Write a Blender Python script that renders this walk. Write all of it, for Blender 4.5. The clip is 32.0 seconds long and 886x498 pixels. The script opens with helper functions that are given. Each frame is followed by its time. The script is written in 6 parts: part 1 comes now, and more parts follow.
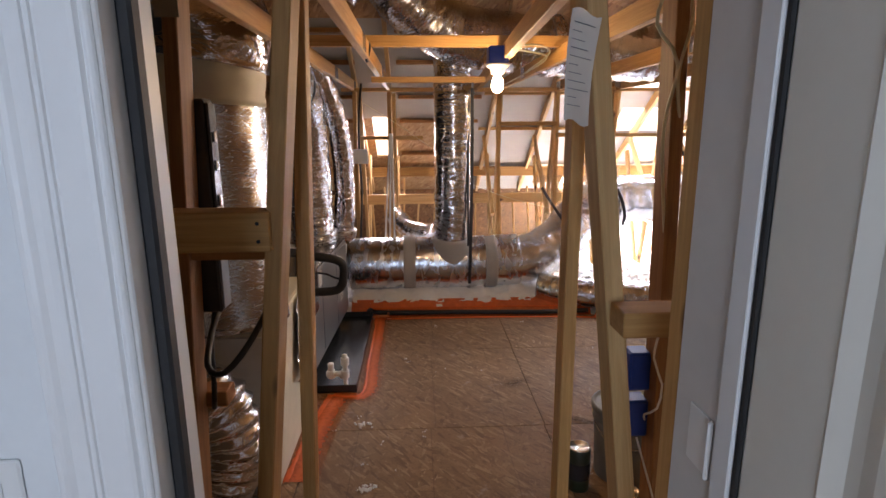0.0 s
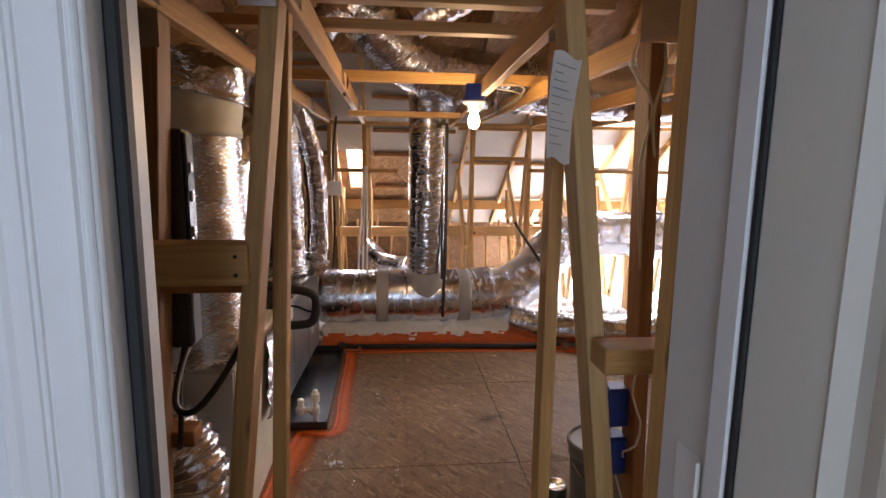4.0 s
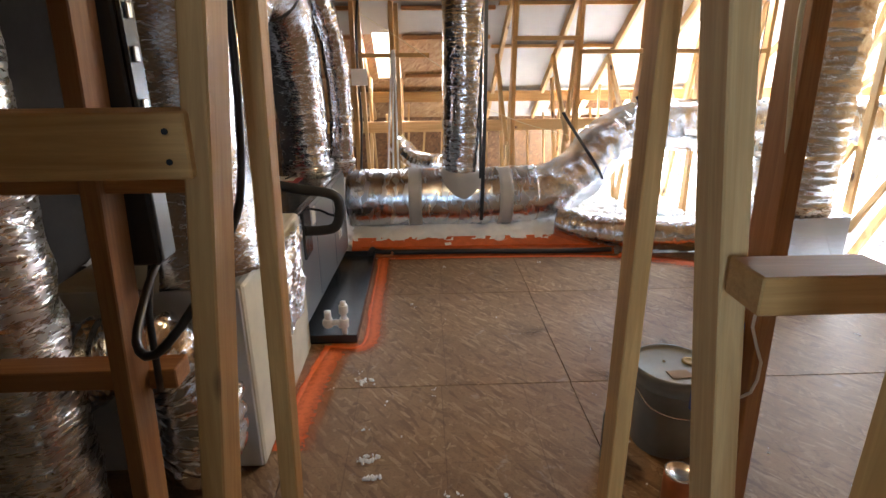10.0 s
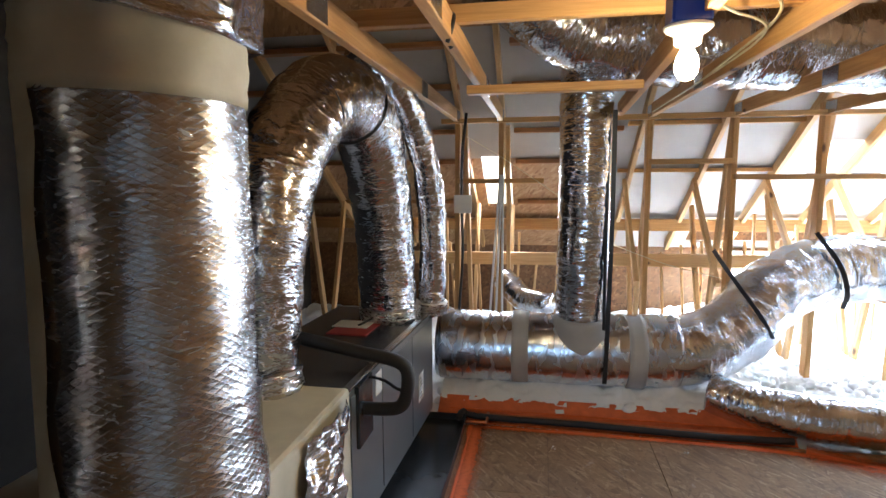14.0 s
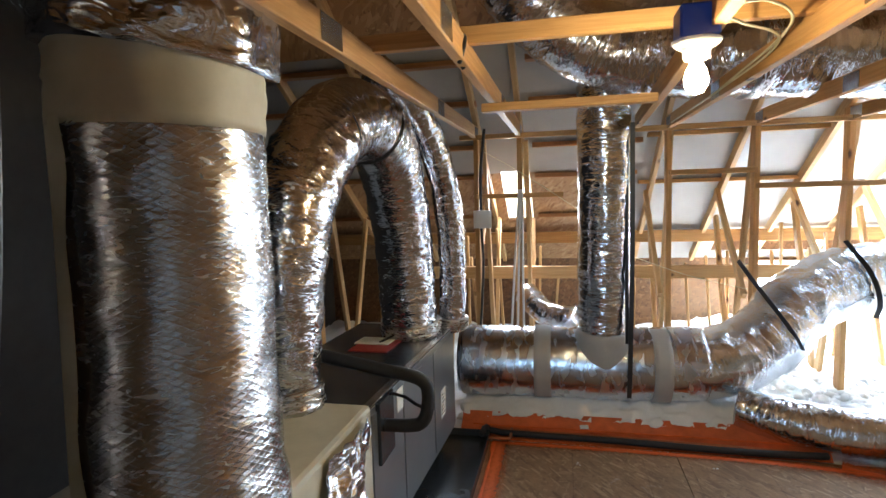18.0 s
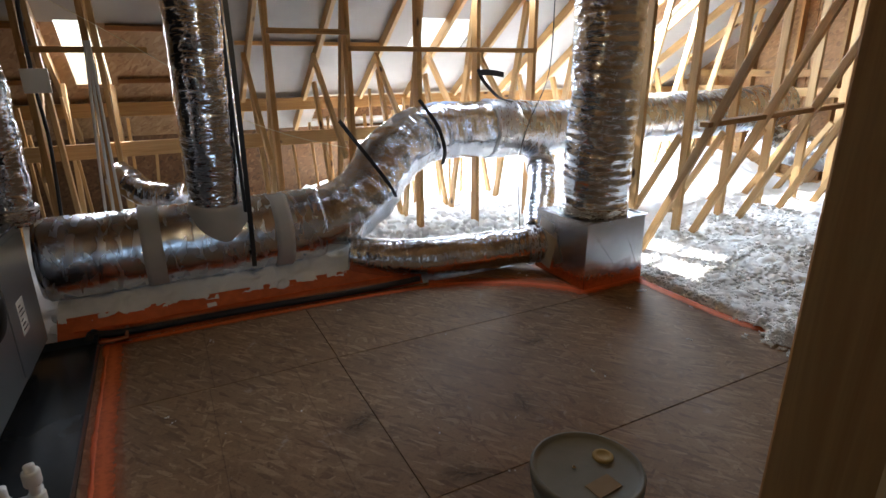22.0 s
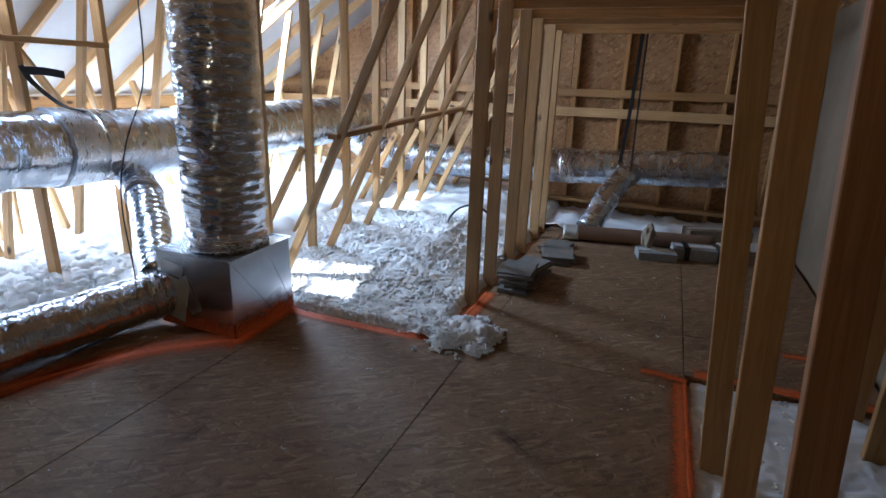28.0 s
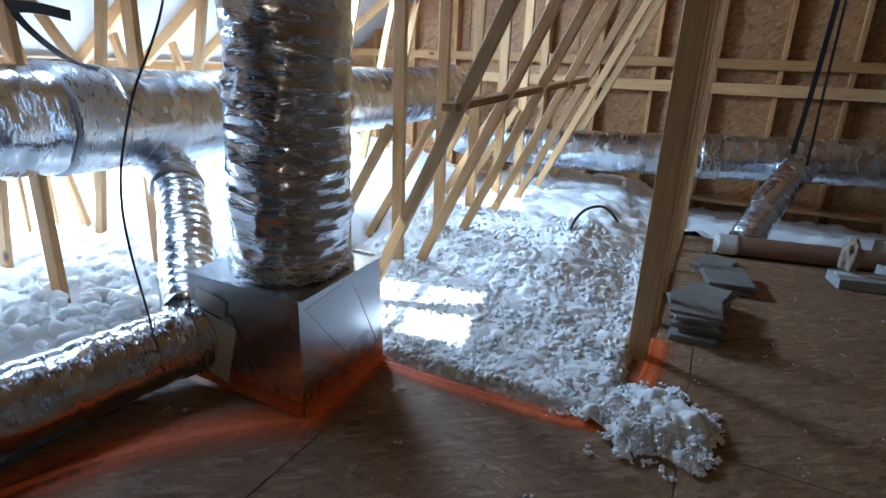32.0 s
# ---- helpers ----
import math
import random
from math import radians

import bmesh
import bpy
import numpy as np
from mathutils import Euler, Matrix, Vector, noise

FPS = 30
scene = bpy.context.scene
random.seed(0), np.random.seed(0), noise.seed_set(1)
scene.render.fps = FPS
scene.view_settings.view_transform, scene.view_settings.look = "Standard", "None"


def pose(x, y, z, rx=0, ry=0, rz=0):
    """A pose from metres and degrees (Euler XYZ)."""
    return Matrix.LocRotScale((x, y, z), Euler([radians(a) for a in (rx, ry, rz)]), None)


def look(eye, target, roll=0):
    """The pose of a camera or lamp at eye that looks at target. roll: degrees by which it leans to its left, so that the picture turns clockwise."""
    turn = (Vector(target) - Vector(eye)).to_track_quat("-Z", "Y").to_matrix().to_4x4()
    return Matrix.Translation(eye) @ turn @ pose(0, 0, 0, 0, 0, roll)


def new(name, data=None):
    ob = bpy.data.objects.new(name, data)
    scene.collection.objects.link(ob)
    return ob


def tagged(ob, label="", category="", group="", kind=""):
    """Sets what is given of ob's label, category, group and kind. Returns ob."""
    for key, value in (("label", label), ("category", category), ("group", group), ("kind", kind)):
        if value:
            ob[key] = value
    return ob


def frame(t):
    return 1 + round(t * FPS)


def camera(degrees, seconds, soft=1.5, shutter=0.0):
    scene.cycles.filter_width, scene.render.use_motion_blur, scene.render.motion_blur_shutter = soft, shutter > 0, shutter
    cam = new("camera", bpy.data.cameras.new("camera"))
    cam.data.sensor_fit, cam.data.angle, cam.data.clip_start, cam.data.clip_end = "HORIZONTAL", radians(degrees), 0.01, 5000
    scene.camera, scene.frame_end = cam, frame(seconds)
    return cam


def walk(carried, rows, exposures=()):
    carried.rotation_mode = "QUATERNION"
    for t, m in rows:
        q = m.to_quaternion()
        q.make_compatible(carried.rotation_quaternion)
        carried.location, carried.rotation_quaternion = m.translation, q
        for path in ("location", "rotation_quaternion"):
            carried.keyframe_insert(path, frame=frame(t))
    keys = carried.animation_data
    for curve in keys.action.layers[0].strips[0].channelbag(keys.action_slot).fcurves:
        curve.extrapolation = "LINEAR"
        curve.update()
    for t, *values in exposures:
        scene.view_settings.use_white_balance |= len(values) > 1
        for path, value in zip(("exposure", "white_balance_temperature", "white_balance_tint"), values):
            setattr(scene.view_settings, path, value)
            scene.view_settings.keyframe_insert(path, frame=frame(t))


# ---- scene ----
cam = camera(77.9, 32.0)
PATH = [
    (0, (-0.367, -0.216, 1.632), (-0.276, 1.736, 1.207), -0.3),
    (1, (-0.379, -0.211, 1.638), (-0.259, 1.755, 1.290), -0.3),
    (2, (-0.370, -0.220, 1.622), (-0.213, 1.764, 1.426), -0.2),
    (4.5, (-0.400, -0.201, 1.638), (-0.199, 1.763, 1.316), 0.9),
    (5, (-0.404, -0.199, 1.628), (-0.246, 1.769, 1.310), 0.4),
    (5.5, (-0.398, -0.191, 1.596), (-0.265, 1.750, 1.132), 0.7),
    (6, (-0.399, -0.211, 1.574), (-0.282, 1.692, 0.971), 1.1),
    (6.5, (-0.372, -0.190, 1.528), (-0.273, 1.671, 0.801), 1.3),
    (7, (-0.371, -0.192, 1.500), (-0.278, 1.627, 0.673), 1.7),
    (7.5, (-0.373, -0.200, 1.472), (-0.286, 1.585, 0.573), 1.8),
    (8, (-0.355, -0.193, 1.466), (-0.309, 1.581, 0.545), 1.2),
    (8.5, (-0.349, -0.166, 1.488), (-0.303, 1.641, 0.633), 0.9),
    (9, (-0.397, 0.009, 1.516), (-0.335, 1.840, 0.713), 1.3),
    (9.5, (-0.372, 0.111, 1.534), (-0.265, 1.965, 0.791), 0.7),
    (10, (-0.381, 0.238, 1.521), (-0.312, 2.127, 0.866), -0.5),
    (10.5, (-0.335, 0.424, 1.546), (-0.380, 2.338, 0.968), 0.1),
    (11, (-0.308, 0.496, 1.580), (-0.426, 2.410, 1.011), -0.4),
    (11.5, (-0.306, 0.578, 1.550), (-0.350, 2.513, 1.046), -1.4),
    (12, (-0.294, 0.673, 1.559), (-0.288, 2.624, 1.117), -0.5),
    (12.5, (-0.368, 0.903, 1.527), (-0.342, 2.872, 1.179), -0.2),
    (13, (-0.341, 0.977, 1.541), (-0.338, 2.951, 1.221), -0.9),
    (13.5, (-0.332, 1.072, 1.529), (-0.560, 3.038, 1.246), -1.7),
    (14, (-0.327, 1.086, 1.552), (-0.673, 3.040, 1.308), -0.3),
    (14.5, (-0.343, 1.125, 1.534), (-0.765, 3.069, 1.325), -0.9),
    (16.5, (-0.308, 1.070, 1.570), (-0.769, 3.012, 1.441), -1.1),
    (17, (-0.319, 1.085, 1.552), (-0.766, 3.031, 1.425), -1.3),
    (17.5, (-0.301, 1.063, 1.568), (-0.749, 3.006, 1.406), -1.4),
    (18, (-0.298, 1.069, 1.563), (-0.729, 3.013, 1.373), -1.7),
    (18.5, (-0.291, 1.101, 1.547), (-0.712, 3.043, 1.326), -0.9),
    (19, (-0.285, 1.116, 1.542), (-0.681, 3.063, 1.313), -1.2),
    (19.5, (-0.273, 1.112, 1.543), (-0.634, 3.067, 1.318), -1.7),
    (20, (-0.290, 1.117, 1.547), (-0.335, 3.102, 1.307), 0.1),
    (20.5, (-0.361, 1.147, 1.527), (-0.108, 3.111, 1.248), -1.4),
    (21, (-0.335, 1.112, 1.465), (0.231, 2.988, 1.067), -1.1),
    (21.5, (-0.337, 1.160, 1.444), (0.415, 2.930, 0.897), -0.7),
    (22, (-0.323, 1.177, 1.426), (0.542, 2.869, 0.800), -0.5),
    (22.5, (-0.306, 1.195, 1.397), (0.561, 2.859, 0.704), -2.1),
    (23, (-0.263, 1.276, 1.374), (0.731, 2.822, 0.586), -0.2),
    (23.5, (-0.171, 1.405, 1.338), (0.944, 2.761, 0.380), 2.0),
    (24, (-0.122, 1.472, 1.343), (1.240, 2.588, 0.395), 3.7),
    (24.5, (-0.117, 1.546, 1.369), (1.419, 2.422, 0.433), 1.2),
    (25, (-0.088, 1.562, 1.375), (1.522, 2.333, 0.474), -0.2),
    (25.5, (-0.078, 1.571, 1.381), (1.559, 2.329, 0.517), -1.4),
    (26, (-0.059, 1.573, 1.393), (1.597, 2.311, 0.548), -1.0),
    (26.5, (-0.031, 1.579, 1.422), (1.690, 2.296, 0.700), 0.4),
    (28.5, (-0.084, 1.815, 1.416), (1.687, 2.563, 0.867), 2.5),
    (29, (0.060, 1.935, 1.384), (1.768, 2.806, 0.815), 1.7),
    (29.5, (0.230, 2.053, 1.364), (1.942, 2.863, 0.722), 3.2),
    (30, (0.344, 2.244, 1.340), (2.057, 3.052, 0.694), 3.0),
    (30.5, (0.470, 2.430, 1.337), (2.200, 3.213, 0.711), 2.9),
    (31, (0.645, 2.533, 1.282), (2.362, 3.341, 0.648), 3.3),
    (31.5, (0.747, 2.618, 1.241), (2.452, 3.437, 0.592), 4.4),
    (32, (0.777, 2.636, 1.223), (2.483, 3.466, 0.589), 2.4),
]
EXPOSURES = [(0.0, 2.4, 7150, 26), (5.0, 2.35, 7050, 26), (6.0, 2.3, 6600, 23), (7.0, 2.65, 6250, 21), (8.0, 2.72, 6150, 18), (9.0, 2.7, 7600, 34), (10.0, 2.85, 6500, 13), (13.0, 2.65, 5750, 9), (20.3, 2.6, 6000, 5), (21.0, 2.05, 6300, 10), (22.0, 1.3, 6300, 11), (24.0, 1.2, 5800, 10), (26.5, 1.15, 5400, 9), (28.5, 0.95, 5100, 10), (30.0, 0.85, 4950, 6), (32.0, 1.12, 4900, 4)]
walk(cam, [(t, look(eye, target, roll)) for t, eye, target, roll in PATH], EXPOSURES)

# ---- light ----
SUN_WAY = Vector((0.45, -1.4, -1.8)).normalized()
world = bpy.data.worlds.new("sky")
scene.world = world
world.use_nodes = True
wt = world.node_tree
sky = wt.nodes.new("ShaderNodeTexSky")
sky.sky_type, sky.sun_disc = "NISHITA", False
sky.sun_elevation = math.asin(-SUN_WAY.z)
sky.sun_rotation = math.atan2(-SUN_WAY.x, -SUN_WAY.y)
wt.links.new(sky.outputs["Color"], wt.nodes["Background"].inputs["Color"])
wt.nodes["Background"].inputs["Strength"].default_value = 0.12

sun = new("sun", bpy.data.lights.new("sun", "SUN"))
sun.data.energy, sun.data.angle, sun.data.color = 5.0, radians(0.6), (1.0, 0.96, 0.9)
sun.matrix_world = Matrix.Translation((2.5, 9, 6)) @ SUN_WAY.to_track_quat("-Z", "Y").to_matrix().to_4x4()


def area_lamp(name, eye, target, sx, sy, watts, color):
    ob = new(name, bpy.data.lights.new(name, "AREA"))
    ob.data.shape, ob.data.size, ob.data.size_y = "RECTANGLE", sx, sy
    ob.data.energy, ob.data.color = watts, color
    ob.matrix_world = look(eye, target)
    return ob


area_lamp("eave_daylight", (3.42, 7.27, 1.0), (3.42, 6.4, 0.0), 4.3, 0.42, 90, (0.76, 0.88, 1.0))
area_lamp("roof_gap_daylight", (2.28, 5.50, 2.13), (2.1, 3.2, 0.0), 0.95, 0.42, 7, (0.74, 0.87, 1.0))
# fill lamp added to brighten the bay and gable, under an invented opening
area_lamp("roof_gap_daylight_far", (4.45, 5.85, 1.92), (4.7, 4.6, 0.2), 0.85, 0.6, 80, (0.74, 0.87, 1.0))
area_lamp("skylight_left", (-0.73, 6.5, 1.58), (-0.5, 5.0, 0.5), 0.24, 0.75, 6.0, (0.9, 0.95, 1.0))
area_lamp("hall_window", (-0.75, -2.56, 1.45), (-0.75, 0.3, 1.35), 1.0, 1.3, 7.2, (0.55, 0.77, 1.0))
bulb_lamp = new("bulb_light", bpy.data.lights.new("bulb_light", "POINT"))
bulb_lamp.data.energy, bulb_lamp.data.color, bulb_lamp.data.shadow_soft_size = 2.6, (1.0, 0.74, 0.38), 0.03
bulb_lamp.location = (0.05, 2.68, 1.865)

# ---- materials ----
def mat_new(name):
    m = bpy.data.materials.new(name)
    m.use_nodes = True
    return m, m.node_tree, m.node_tree.nodes["Principled BSDF"]


def add(tree, kind, **values):
    n = tree.nodes.new(kind)
    for k, v in values.items():
        if k in n.inputs:
            n.inputs[k].default_value = v
    return n


def coords(tree, scale=(1, 1, 1), space="Object"):
    tc = tree.nodes.new("ShaderNodeTexCoord")
    mp = tree.nodes.new("ShaderNodeMapping")
    mp.inputs["Scale"].default_value = scale
    tree.links.new(tc.outputs[space], mp.inputs["Vector"])
    return mp.outputs["Vector"]


def ramp(tree, fac, stops):
    r = tree.nodes.new("ShaderNodeValToRGB")
    els = r.color_ramp.elements
    while len(els) < len(stops):
        els.new(0.5)
    for e, (p, c) in zip(els, stops):
        e.position, e.color = p, (*c, 1)
    tree.links.new(fac, r.inputs["Fac"])
    return r.outputs["Color"]


def mix(tree, a, b, fac, kind="MIX"):
    m = tree.nodes.new("ShaderNodeMix")
    m.data_type, m.blend_type = "RGBA", kind
    for sock, v in ((m.inputs[6], a), (m.inputs[7], b), (m.inputs[0], fac)):
        if isinstance(v, (int, float)):
            sock.default_value = v
        elif isinstance(v, tuple):
            sock.default_value = (*v, 1)
        else:
            tree.links.new(v, sock)
    return m.outputs[2]


def tex(tree, vec, scale, detail=4.0, rough=0.6, distort=0.0):
    n = add(tree, "ShaderNodeTexNoise", Scale=scale, Detail=detail, Roughness=rough, Distortion=distort)
    tree.links.new(vec, n.inputs["Vector"])
    return n.outputs["Fac"]


def bump(tree, bsdf, height, strength, distance=0.01, before=None):
    b = add(tree, "ShaderNodeBump", Strength=strength, Distance=distance)
    tree.links.new(height, b.inputs["Height"])
    if before:
        tree.links.new(before, b.inputs["Normal"])
    tree.links.new(b.outputs["Normal"], bsdf.inputs["Normal"])
    return b.outputs["Normal"]


def plain(name, color, rough=0.6, metal=0.0, vary=0.15, scale=20.0, relief=0.1):
    m, t, b = mat_new(name)
    v = coords(t)
    n = tex(t, v, scale)
    n2 = tex(t, v, scale * 0.13, 3)
    dark = tuple(c * (1 - vary) for c in color)
    lite = tuple(min(1, c * (1 + vary)) for c in color)
    c1 = ramp(t, n, [(0.3, dark), (0.7, lite)])
    c2 = ramp(t, n2, [(0.3, dark), (0.7, lite)])
    t.links.new(mix(t, c1, c2, 0.5), b.inputs["Base Color"])
    b.inputs["Roughness"].default_value, b.inputs["Metallic"].default_value = rough, metal
    if relief:
        bump(t, b, n, relief, 0.004)
    return m


def wood_mat(name, base, dark, knots=True):
    """Framing lumber: grain along the piece's own z axis, each piece its own shade."""
    m, t, b = mat_new(name)
    info = t.nodes.new("ShaderNodeObjectInfo")
    vec = coords(t, (1, 1, 1))
    off = t.nodes.new("ShaderNodeVectorMath")
    off.operation = "MULTIPLY_ADD"
    t.links.new(info.outputs["Random"], off.inputs[0])
    off.inputs[1].default_value = (31.0, 17.0, 53.0)
    t.links.new(vec, off.inputs[2])
    st = t.nodes.new("ShaderNodeMapping")
    st.inputs["Scale"].default_value = (1, 1, 0.045)
    t.links.new(off.outputs[0], st.inputs["Vector"])
    rings = tex(t, st.outputs[0], 45.0, 5, 0.65, 1.2)
    fine = tex(t, st.outputs[0], 260.0, 3, 0.6)
    tone = ramp(t, rings, [(0.32, dark), (0.5, tuple((a + c) / 2 for a, c in zip(base, dark))), (0.66, base)])
    tone = mix(t, tone, tuple(c * 0.72 for c in base), ramp(t, fine, [(0.45, (0, 0, 0)), (0.75, (0.5, 0.5, 0.5))]))
    if knots:
        kv = t.nodes.new("ShaderNodeMapping")
        kv.inputs["Scale"].default_value = (1, 1, 0.45)
        t.links.new(off.outputs[0], kv.inputs["Vector"])
        vor = add(t, "ShaderNodeTexVoronoi", Scale=5.5)
        t.links.new(kv.outputs[0], vor.inputs["Vector"])
        tone = mix(t, (0.075, 0.03, 0.012), tone, ramp(t, vor.outputs["Distance"], [(0.055, (0, 0, 0)), (0.12, (1, 1, 1))]))
    shade = ramp(t, info.outputs["Random"], [(0.0, (0.74, 0.70, 0.64)), (0.5, (1, 1, 1)), (1.0, (1.12, 1.06, 1.0))])
    t.links.new(mix(t, tone, shade, 1.0, "MULTIPLY"), b.inputs["Base Color"])
    b.inputs["Roughness"].default_value = 0.62
    bump(t, b, rings, 0.16, 0.004)
    return m


def osb_mat(name, base, dark, lite, scale=1.0, dirt=True, rough=0.62):
    """Oriented strand board: long flakes at several turns, glue-dark gaps, scuffs."""
    m, t, b = mat_new(name)
    vec = coords(t)
    tone = None
    heights = None
    for k, (turn, s) in enumerate(((15, 46.0), (75, 56.0), (-40, 40.0), (125, 64.0))):
        mp = t.nodes.new("ShaderNodeMapping")
        mp.vector_type = "TEXTURE"
        mp.inputs["Rotation"].default_value = (0, 0, radians(turn)) if dirt else (radians(turn * 0.7), radians(turn * 0.3), radians(turn))
        mp.inputs["Scale"].default_value = (4.6 / scale, 0.9 / scale, 1.0 / scale)
        t.links.new(vec, mp.inputs["Vector"])
        vor = add(t, "ShaderNodeTexVoronoi", Scale=s)
        vor.inputs["Randomness"].default_value = 1.0
        t.links.new(mp.outputs[0], vor.inputs["Vector"])
        sep = t.nodes.new("ShaderNodeSeparateColor")
        t.links.new(vor.outputs["Color"], sep.inputs[0])
        col = ramp(t, sep.outputs[k % 3], [(0.0, dark), (0.35, base), (0.75, base), (1.0, lite)])
        if tone is None:
            tone, heights = col, sep.outputs[0]
        else:
            tone = mix(t, tone, col, ramp(t, sep.outputs[(k + 1) % 3], [(0.45, (0, 0, 0)), (0.6, (1, 1, 1))]))
    if dirt:
        sep2 = t.nodes.new("ShaderNodeSeparateXYZ")
        t.links.new(vec, sep2.inputs[0])
        rule = t.nodes.new("ShaderNodeMath")
        rule.operation = "PINGPONG"
        rule.inputs[1].default_value = 0.2
        t.links.new(sep2.outputs["X"], rule.inputs[0])
        thin = t.nodes.new("ShaderNodeMath")
        thin.operation = "LESS_THAN"
        thin.inputs[1].default_value = 0.0022
        t.links.new(rule.outputs[0], thin.inputs[0])
        tone = mix(t, tone, (0.7, 0.66, 0.64), thin.outputs[0], "MULTIPLY")
        rule2 = t.nodes.new("ShaderNodeMath")
        rule2.operation = "PINGPONG"
        rule2.inputs[1].default_value = 0.305
        t.links.new(sep2.outputs["Y"], rule2.inputs[0])
        thin2 = t.nodes.new("ShaderNodeMath")
        thin2.operation = "LESS_THAN"
        thin2.inputs[1].default_value = 0.002
        t.links.new(rule2.outputs[0], thin2.inputs[0])
        tone = mix(t, tone, (0.78, 0.74, 0.72), thin2.outputs[0], "MULTIPLY")
        speck = tex(t, vec, 130.0, 3, 0.7)
        tone = mix(t, tone, (0.60, 0.55, 0.52), ramp(t, speck, [(0.5, (0, 0, 0)), (0.7, (0.8, 0.8, 0.8))]), "MULTIPLY")
        big = tex(t, vec, 1.6, 5, 0.65)
        tone = mix(t, tone, (0.62, 0.56, 0.52), ramp(t, big, [(0.42, (0, 0, 0)), (0.75, (0.8, 0.8, 0.8))]), "MULTIPLY")
        scuff = tex(t, vec, 7.0, 6, 0.7, 0.6)
        tone = mix(t, tone, (0.42, 0.36, 0.32), ramp(t, scuff, [(0.62, (0, 0, 0)), (0.74, (0.55, 0.55, 0.55))]))
    t.links.new(tone, b.inputs["Base Color"])
    b.inputs["Roughness"].default_value = rough
    bump(t, b, heights, 0.12, 0.003)
    return m


def satin_mat(name, color, rough):
    """Taut laminated foil: satin metal with long shallow dents and faint streaks."""
    m, t, b = mat_new(name)
    vec = coords(t)
    dents = tex(t, vec, 5.0, 2, 0.5, 0.6)
    tc = t.nodes.new("ShaderNodeTexCoord")
    run = t.nodes.new("ShaderNodeMapping")
    run.inputs["Scale"].default_value = (1.0, 2.2, 1.0)
    t.links.new(tc.outputs["UV"], run.inputs["Vector"])
    streak = tex(t, run.outputs[0], 7.0, 2, 0.5, 0.7)
    n = bump(t, b, dents, 0.35, 0.03)
    bump(t, b, streak, 0.3, 0.015, n)
    t.links.new(ramp(t, dents, [(0.25, tuple(c * 0.86 for c in color)), (0.75, color)]), b.inputs["Base Color"])
    t.links.new(ramp(t, streak, [(0.3, (rough * 0.75,) * 3), (0.7, (rough * 1.3,) * 3)]), b.inputs["Roughness"])
    b.inputs["Metallic"].default_value = 1.0
    return m


def foil_mat(name, color=(0.76, 0.79, 0.84), rough=0.085, crease=1.0, scrim=False):
    """Aluminised jacket: bright metal with sharp creases and soft dents."""
    m, t, b = mat_new(name)
    vec = coords(t)
    info = t.nodes.new("ShaderNodeObjectInfo")
    off = t.nodes.new("ShaderNodeVectorMath")
    off.operation = "MULTIPLY_ADD"
    t.links.new(info.outputs["Random"], off.inputs[0])
    off.inputs[1].default_value = (7.0, 11.0, 5.0)
    t.links.new(vec, off.inputs[2])
    v = off.outputs[0]
    soft = tex(t, v, 7.0, 2, 0.5, 0.8)
    tc = t.nodes.new("ShaderNodeTexCoord")
    wrap = t.nodes.new("ShaderNodeMapping")
    wrap.inputs["Scale"].default_value = (1.0, 2.9, 1.0)
    t.links.new(tc.outputs["UV"], wrap.inputs["Vector"])
    turned = t.nodes.new("ShaderNodeVectorMath")
    turned.operation = "MULTIPLY_ADD"
    t.links.new(info.outputs["Random"], turned.inputs[0])
    turned.inputs[1].default_value = (3.0, 9.0, 4.0)
    t.links.new(wrap.outputs[0], turned.inputs[2])
    ridge = add(t, "ShaderNodeTexNoise", Scale=11.0, Detail=1.0, Roughness=0.5, Distortion=0.9)
    ridge.noise_type = "RIDGED_MULTIFRACTAL"
    t.links.new(turned.outputs[0], ridge.inputs["Vector"])
    fold = tex(t, turned.outputs[0], 30.0, 0.5, 0.5, 1.0)
    n = bump(t, b, soft, 0.3 * crease, 0.03)
    n = bump(t, b, ridge.outputs["Fac"], 0.85 * crease, 0.012, n)
    n = bump(t, b, fold, 0.5 * crease, 0.005, n)
    if scrim:
        # threads of the scrim: two sets of slanting lines round the duct
        for turn in (62, -62):
            slant = t.nodes.new("ShaderNodeMapping")
            slant.inputs["Rotation"].default_value = (0, 0, radians(turn))
            t.links.new(tc.outputs["UV"], slant.inputs["Vector"])
            thread = add(t, "ShaderNodeTexWave", Scale=20.0, Distortion=0.5)
            t.links.new(slant.outputs[0], thread.inputs["Vector"])
            lines = ramp(t, thread.outputs["Fac"], [(0.0, (0, 0, 0)), (0.8, (0.15, 0.15, 0.15)), (1.0, (1, 1, 1))])
            n = bump(t, b, lines, 0.2, 0.003, n)
    tone = ramp(t, soft, [(0.25, tuple(c * 0.82 for c in color)), (0.75, color)])
    t.links.new(tone, b.inputs["Base Color"])
    b.inputs["Metallic"].default_value = 1.0
    rg = ramp(t, fold, [(0.3, (rough * 0.8,) * 3), (0.75, (rough * 1.5,) * 3)])
    t.links.new(rg, b.inputs["Roughness"])
    return m


# ---- builders ----
def mesh_of(name, bm, material, smooth=False):
    me = bpy.data.meshes.new(name)
    bm.normal_update()
    bm.to_mesh(me)
    bm.free()
    for m in material if isinstance(material, (list, tuple)) else (material,):
        me.materials.append(m)
    if smooth:
        me.shade_smooth()
    return me


